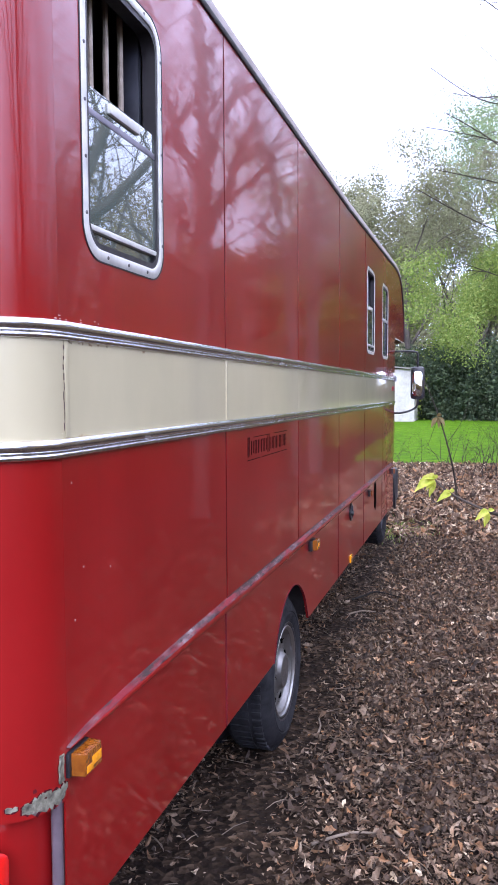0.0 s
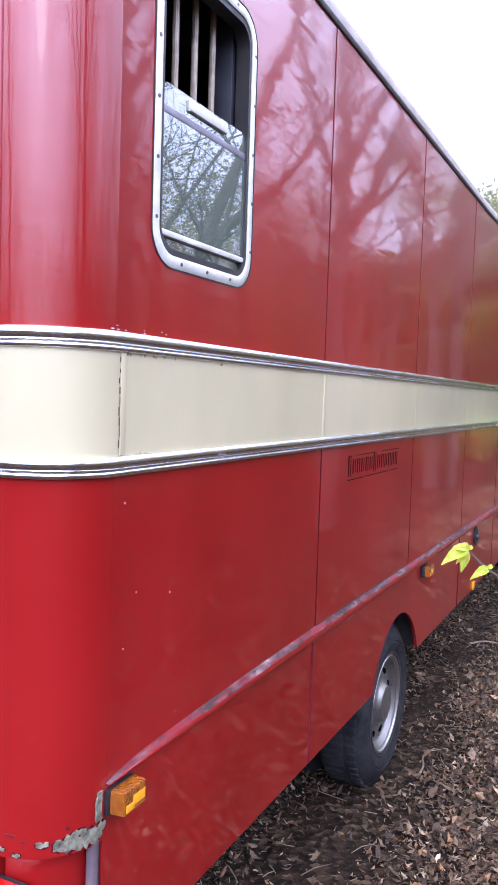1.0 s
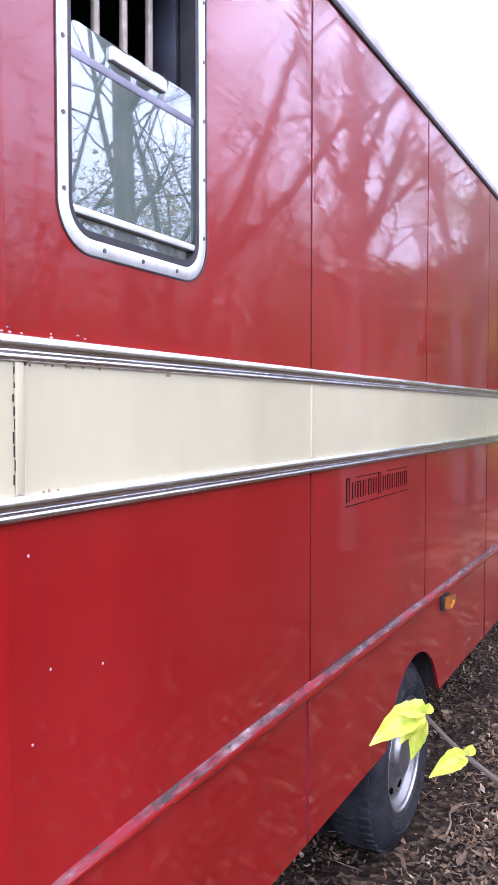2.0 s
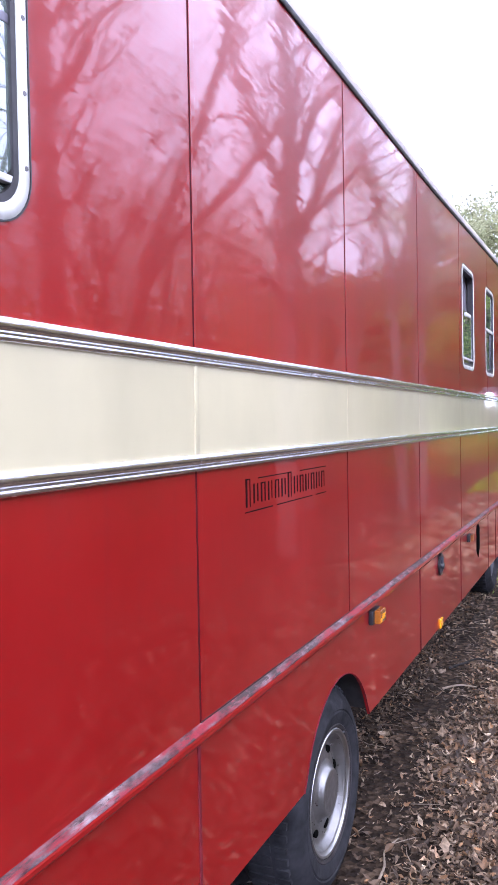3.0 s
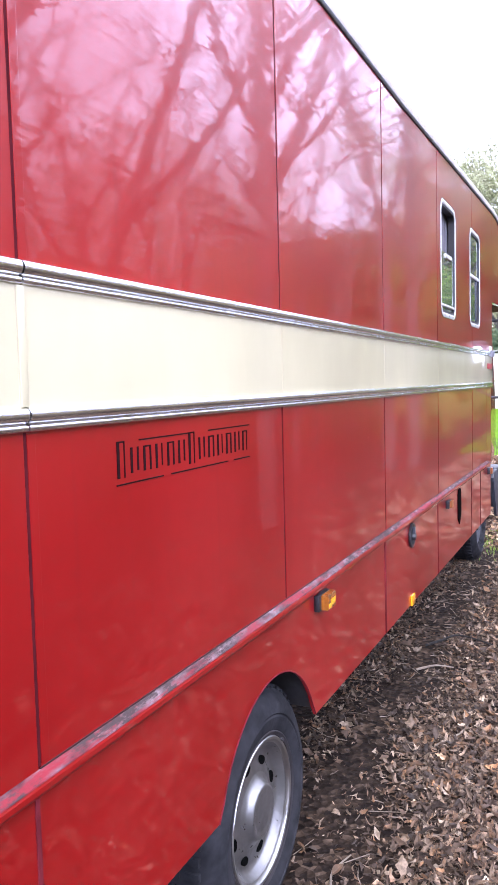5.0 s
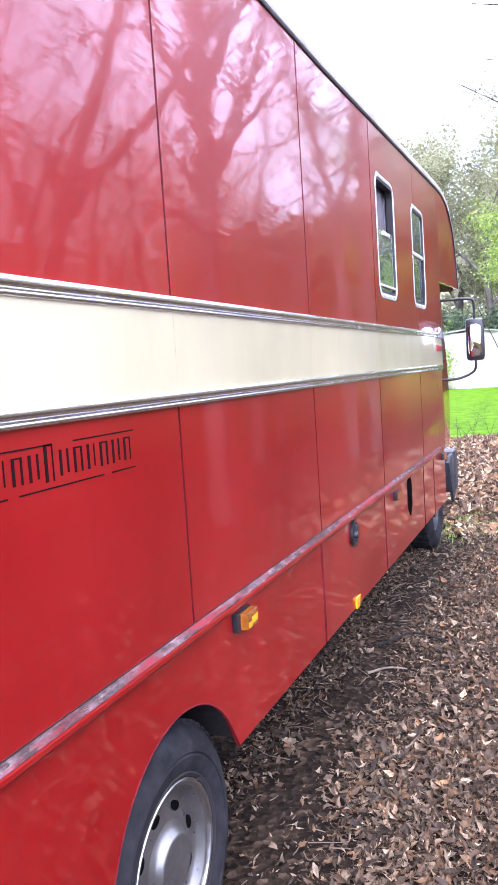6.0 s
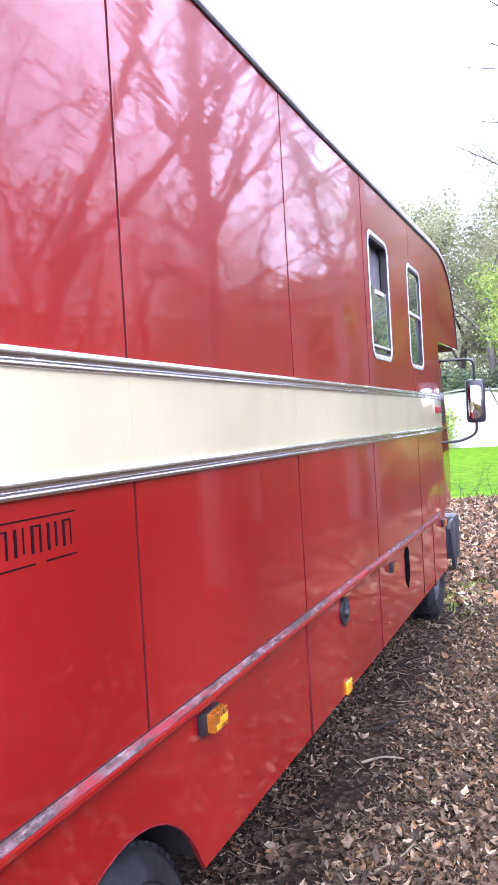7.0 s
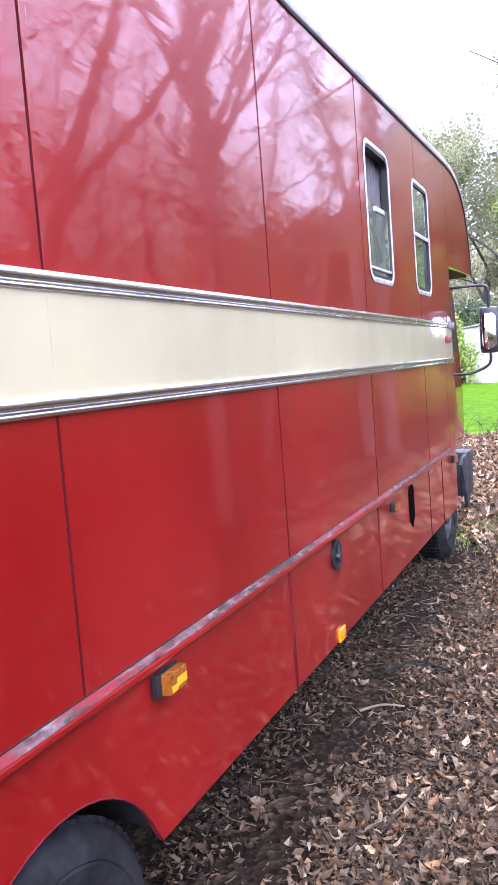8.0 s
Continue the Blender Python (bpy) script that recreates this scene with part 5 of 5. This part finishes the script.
sapling([(1.32, 0.66, -0.02), (1.31, 0.64, 0.8), (1.26, 0.62, 1.35), (1.24, 0.6, 1.62), (1.27, 0.62, 1.95)],
        [[(1.25, 0.61, 1.44), (1.06, 0.535, 1.515), (0.95, 0.5, 1.573), (0.88, 0.487, 1.602), (0.842, 0.488, 1.62), (0.822, 0.486, 1.637)], [(0.905, 0.49, 1.592), (0.895, 0.486, 1.598), (0.886, 0.482, 1.6)]],
        [((0.822, 0.486, 1.637), (-0.8, -0.42, -0.12), 1.45), ((0.822, 0.486, 1.638), (-0.75, -0.38, 0.4), 0.95), ((0.822, 0.487, 1.636), (-0.3, -0.15, -0.7), 0.85), ((0.823, 0.486, 1.638), (0.05, 0.0, 0.8), 0.5), ((0.822, 0.486, 1.637), (-0.6, -0.5, -0.4), 0.8),
         ((0.842, 0.488, 1.62), (-0.85, -0.42, -0.1), 1.0), ((0.842, 0.488, 1.621), (0.1, 0.1, 0.8), 0.5), ((0.842, 0.488, 1.62), (-0.5, -0.2, 0.45), 0.5), ((0.886, 0.482, 1.6), (-0.75, -0.35, -0.15), 0.95), ((0.886, 0.482, 1.6), (-0.3, 0.0, -0.8), 0.75), ((0.886, 0.482, 1.6), (0.4, 0.2, 0.35), 0.55)],
        "thin sapling with fresh yellow-green leaves", 0.0185, LEAF_SPRIG, 2, 0.0024)
sapling([(0.58, 12.2, 0.0), (0.53, 12.1, 0.45), (0.42, 12.0, 0.95), (0.28, 12.0, 1.4), (0.1, 12.0, 1.85), (-0.1, 12.0, 2.3)],
        [[(0.28, 12.0, 1.35), (0.2, 12.0, 1.1), (0.13, 12, 0.9)], [(0.42, 12.0, 0.95), (0.62, 12.1, 1.25), (0.75, 12.1, 1.6)]],
        [((0.27, 11.98, 1.34), (-0.5, 0, -0.6), 1.0), ((0.29, 11.98, 1.34), (0.5, 0, -0.5), 1.0), ((0.28, 11.98, 1.36), (0.1, 0.2, -0.9), 1.0), ((0.28, 11.98, 1.36), (0.1, -0.4, 0.6), 1.0)],
        "bare thin sapling with a withered brown leaf tuft", 0.14, LEAF_DULL, 4, 0.0049)


def overhang():
    """Fine branches that reach from a slender stem over the path, each with side shoots."""
    rng = random.Random(12)
    twigs = []
    for z0, x1, y1, z1 in ((4.6, 0.3, 9.0, 5.45), (4.3, 0.25, 9.1, 4.82), (3.5, 0.47, 8.9, 4.9), (4.0, 0.33, 9.2, 4.36), (3.1, 0.12, 9.0, 4.12), (5.2, 0.6, 8.6, 6.2), (2.9, 0.7, 9.6, 3.3)):
        a, b = Vector((2.52, 9.42, z0)), Vector((x1, y1, z1))
        mid = [a.lerp(b, k / 4) + any_way(rng) * 0.085 + Vector((0, 0, -0.1 * math.sin(k * 0.785))) for k in range(1, 4)]
        line = [a, *mid, b]
        twigs.append(line)
        for k in (1, 2, 2, 3, 3, 3):
            p = line[k].lerp(line[k + 1], rng.random() * 0.8)
            d = ((b - a).normalized() + any_way(rng) * 0.9).normalized()
            s = rng.uniform(0.2, 0.6)
            twigs.append([p, p + d * s * 0.5 + any_way(rng) * 0.03, p + d * s])
    return twigs


sapling([(2.55, 9.5, 0.0), (2.54, 9.46, 1.5), (2.52, 9.43, 3.0), (2.52, 9.42, 4.5), (2.5, 9.4, 6.2)],
        overhang(), [], "slender bare young tree reaching over the path", 0.05, LEAF_SPRIG, 6, 0.011)


def bramble(seed):
    rng = random.Random(seed)
    geo, tips = Geo(), []
    for _ in range(7):
        p = Vector((rng.uniform(-0.4, 0.4), rng.uniform(-0.2, 0.2), 0))
        d = Vector((rng.uniform(-0.8, 0.8), rng.uniform(-0.3, 0.3), 1)).normalized()
        grow(geo, tips, p, d, 0.0075, 0.55, 2, rng, 0.9, -0.08, 4)
    root = new("bramble")
    tagged(root, "low tangle of bare thin bramble stems", "bramble")
    ob = new("cane", geo.mesh(DARK_BARK, True))
    ob.parent = root
    return root


# the large ones past x 2.8 are added, unseen, to dim the lawn's reflection
put(bramble(8), [(-0.6, 16.8, 0, 0.9), (0.4, 17.4, 80, 1.1), (1.3, 16.6, 200, 1.0), (-1.4, 17.6, 130, 0.8), (2.3, 17.0, 290, 1.1), (2.9, 17.6, 20, 1.7), (3.5, 17.2, 140, 1.9), (3.1, 18.6, 250, 1.8), (4.1, 18.2, 60, 2.0), (4.6, 19.4, 310, 2.1), (3.8, 19.6, 170, 1.9), (2.2, 18.3, 220, 1.4), (0.9, 15.6, 20, 1.1), (1.5, 16.2, 310, 1.2), (1.2, 17.6, 160, 1.0)], "brambles at the lawn's edge")


# ---------------------------------------------------------------- litter
def litter():
    rng = random.Random(17)
    geo, pale_geo = Geo(), Geo()

    def scatter(n, x0, x1, y0, y1, lo, hi, keep, lobed=True, geo=geo):
        for _ in range(n):
            x, y = rng.uniform(x0, x1), rng.uniform(y0, y1)
            if rng.random() > keep(x, y):
                continue
            a = rng.uniform(0, 6.2832)
            tilt = rng.gauss(0, 0.45)
            d = Vector((math.cos(a), math.sin(a), tilt)).normalized()
            side = Vector((-math.sin(a), math.cos(a), rng.gauss(0, 0.75))).normalized()
            s = lo + (hi - lo) * rng.random() ** 2
            if not lobed:
                geo.leaf(Vector((x, y, height(x, y) + rng.uniform(0.004, 0.018))), d, side, s, s * rng.uniform(0.09, 0.26), rng.uniform(-0.6, 1.2))
                continue
            geo.dead_leaf(Vector((x, y, height(x, y) + rng.uniform(0.004, 0.03))), d, side, s, s * rng.uniform(0.1, 0.29), rng.uniform(-0.9, 1.6), rng.uniform(-1.2, 2.2), rng.gauss(0, 1.4), rng.uniform(0.02, 0.26))

    def near(x, y):
        # a trodden, bare dark strip runs beside the lorry
        middle = -0.1 + 0.05 * noise.noise((y * 0.8, 0, 5))
        wide = 0.25 if y > 4.2 else 0.44
        k = 1.0 - 0.97 * math.exp(-((x - middle) / wide) ** 2)
        return k * (0.55 + 0.45 * min(1, max(0, 0.5 + noise.noise((x * 1.6, y * 1.6, 2)) * 1.6)))

    scatter(46000, -0.4, 1.5, 1.2, 9.0, 0.015, 0.055, near)
    scatter(90000, -0.45, 1.5, 1.2, 9.0, 0.008, 0.04, near, False)
    scatter(16000, -0.3, 1.5, 2.6, 9.0, 0.03, 0.078, near)
    scatter(13000, 0.1, 1.5, 2.2, 9.0, 0.02, 0.07, lambda x, y: min(1.0, (x - 0.1) * 1.6) * (0.35 + 0.65 * max(0, 0.5 + noise.noise((x * 2.1, y * 2.1, 9)) * 1.5)), True, pale_geo)
    scatter(6000, 1.5, 2.6, 1.2, 18, 0.05, 0.1, lambda x, y: 1.0, False)
    scatter(25000, -2.6, 1.8, 9.0, 18.2, 0.05, 0.15, lambda x, y: 1.0 if x > -0.2 or y > 9.6 else 0.3, True, pale_geo)
    scatter(9000, 2.6, 8.0, -6, 9, 0.06, 0.12, lambda x, y: 1.0, False)
    scatter(5000, -0.3, 2.6, -4, 1.2, 0.05, 0.1, lambda x, y: 1.0, False)
    tagged(new("leaf_litter", geo.mesh(LITTER)), "thick litter of crumpled brown dead leaves", "leaves", kind="stuff")
    tagged(new("dry_leaf_litter", pale_geo.mesh(PALE_LITTER)), "paler dead leaves away from the lorry and towards the lawn", "leaves", kind="stuff")

    bits = Geo()
    for _ in range(1000):
        x, y = rng.uniform(-0.35, 1.5), rng.uniform(1.4, 12)
        a, s = rng.uniform(0, 6.2832), 0.025 + 0.2 * rng.random() ** 3
        p = Vector((x, y, height(x, y) + 0.012))
        q = p + Vector((math.cos(a), math.sin(a), rng.gauss(0, 0.12))) * s
        bits.tube([p, (p + q) / 2 + any_way(rng) * s * 0.07, q], [0.0022, 0.002, 0.0012], 4)
    tagged(new("twig_litter", bits.mesh(TWIG, True)), "scattered short broken twigs among leaves", "twigs", kind="stuff")


litter()


def fallen(points, radius, label, material=TWIG):
    pts = [(x, y, height(x, y) + z + radius) for x, y, z in points]
    n = 5 * (len(pts) - 1) + 1
    path = soft_path(pts, 5)
    single("twig", rod(path, [radius * (1 - 0.6 * i / n) for i in range(n)], 7), material, label, "twig", "fallen twigs on the leaf litter")


fallen([(0.1, 3.36, 0.0), (0.1, 3.47, 0.01), (0.075, 3.57, 0.015), (0.1, 3.7, 0.005)], 0.006, "pale bent fallen twig beside the rear wheel")
fallen([(-0.12, 5.98, 0.0), (-0.03, 6.06, 0.02), (0.07, 6.11, 0.045), (0.28, 6.06, 0.02)], 0.01, "dark fallen stick across the trodden soil", DAMP_STICK)
fallen([(0.55, 7.3, 0.0), (0.8, 7.45, 0.02), (1.05, 7.4, 0.01)], 0.009, "fallen stick lying on brown leaves")
fallen([(0.28, 2.36, 0.01), (0.42, 2.46, 0.02), (0.55, 2.5, 0.01)], 0.007, "short reddish fallen twig on the leaves")
fallen([(0.2, 4.6, 0.0), (0.3, 4.75, 0.015), (0.33, 4.95, 0.01)], 0.006, "thin fallen twig on the leaf litter")
fallen([(-0.08, 5.55, 0.0), (0.02, 5.6, 0.02), (0.12, 5.63, 0.01)], 0.008, "short pale fallen twig in the trodden rut")
fallen([(0.05, 8.4, 0.0), (0.1, 8.7, 0.03), (0.02, 8.95, 0.02)], 0.007, "curved pale twig by the front wheel")


def moss():
    rng = random.Random(6)
    geo = Geo()
    for _ in range(900):
        x, y = rng.gauss(0.0, 0.2), rng.gauss(9.6, 0.45)
        a = rng.uniform(0, 6.2832)
        d = Vector((math.cos(a) * 0.5, math.sin(a) * 0.5, 1)).normalized()
        geo.leaf(Vector((x, y, height(x, y))), d, d.orthogonal().normalized(), rng.uniform(0.02, 0.06), 0.004)
    tagged(new("grass_patch", geo.mesh(LEAF_SPRING)), "small patch of thin green grass in leaf litter", "grass", kind="stuff")


moss()
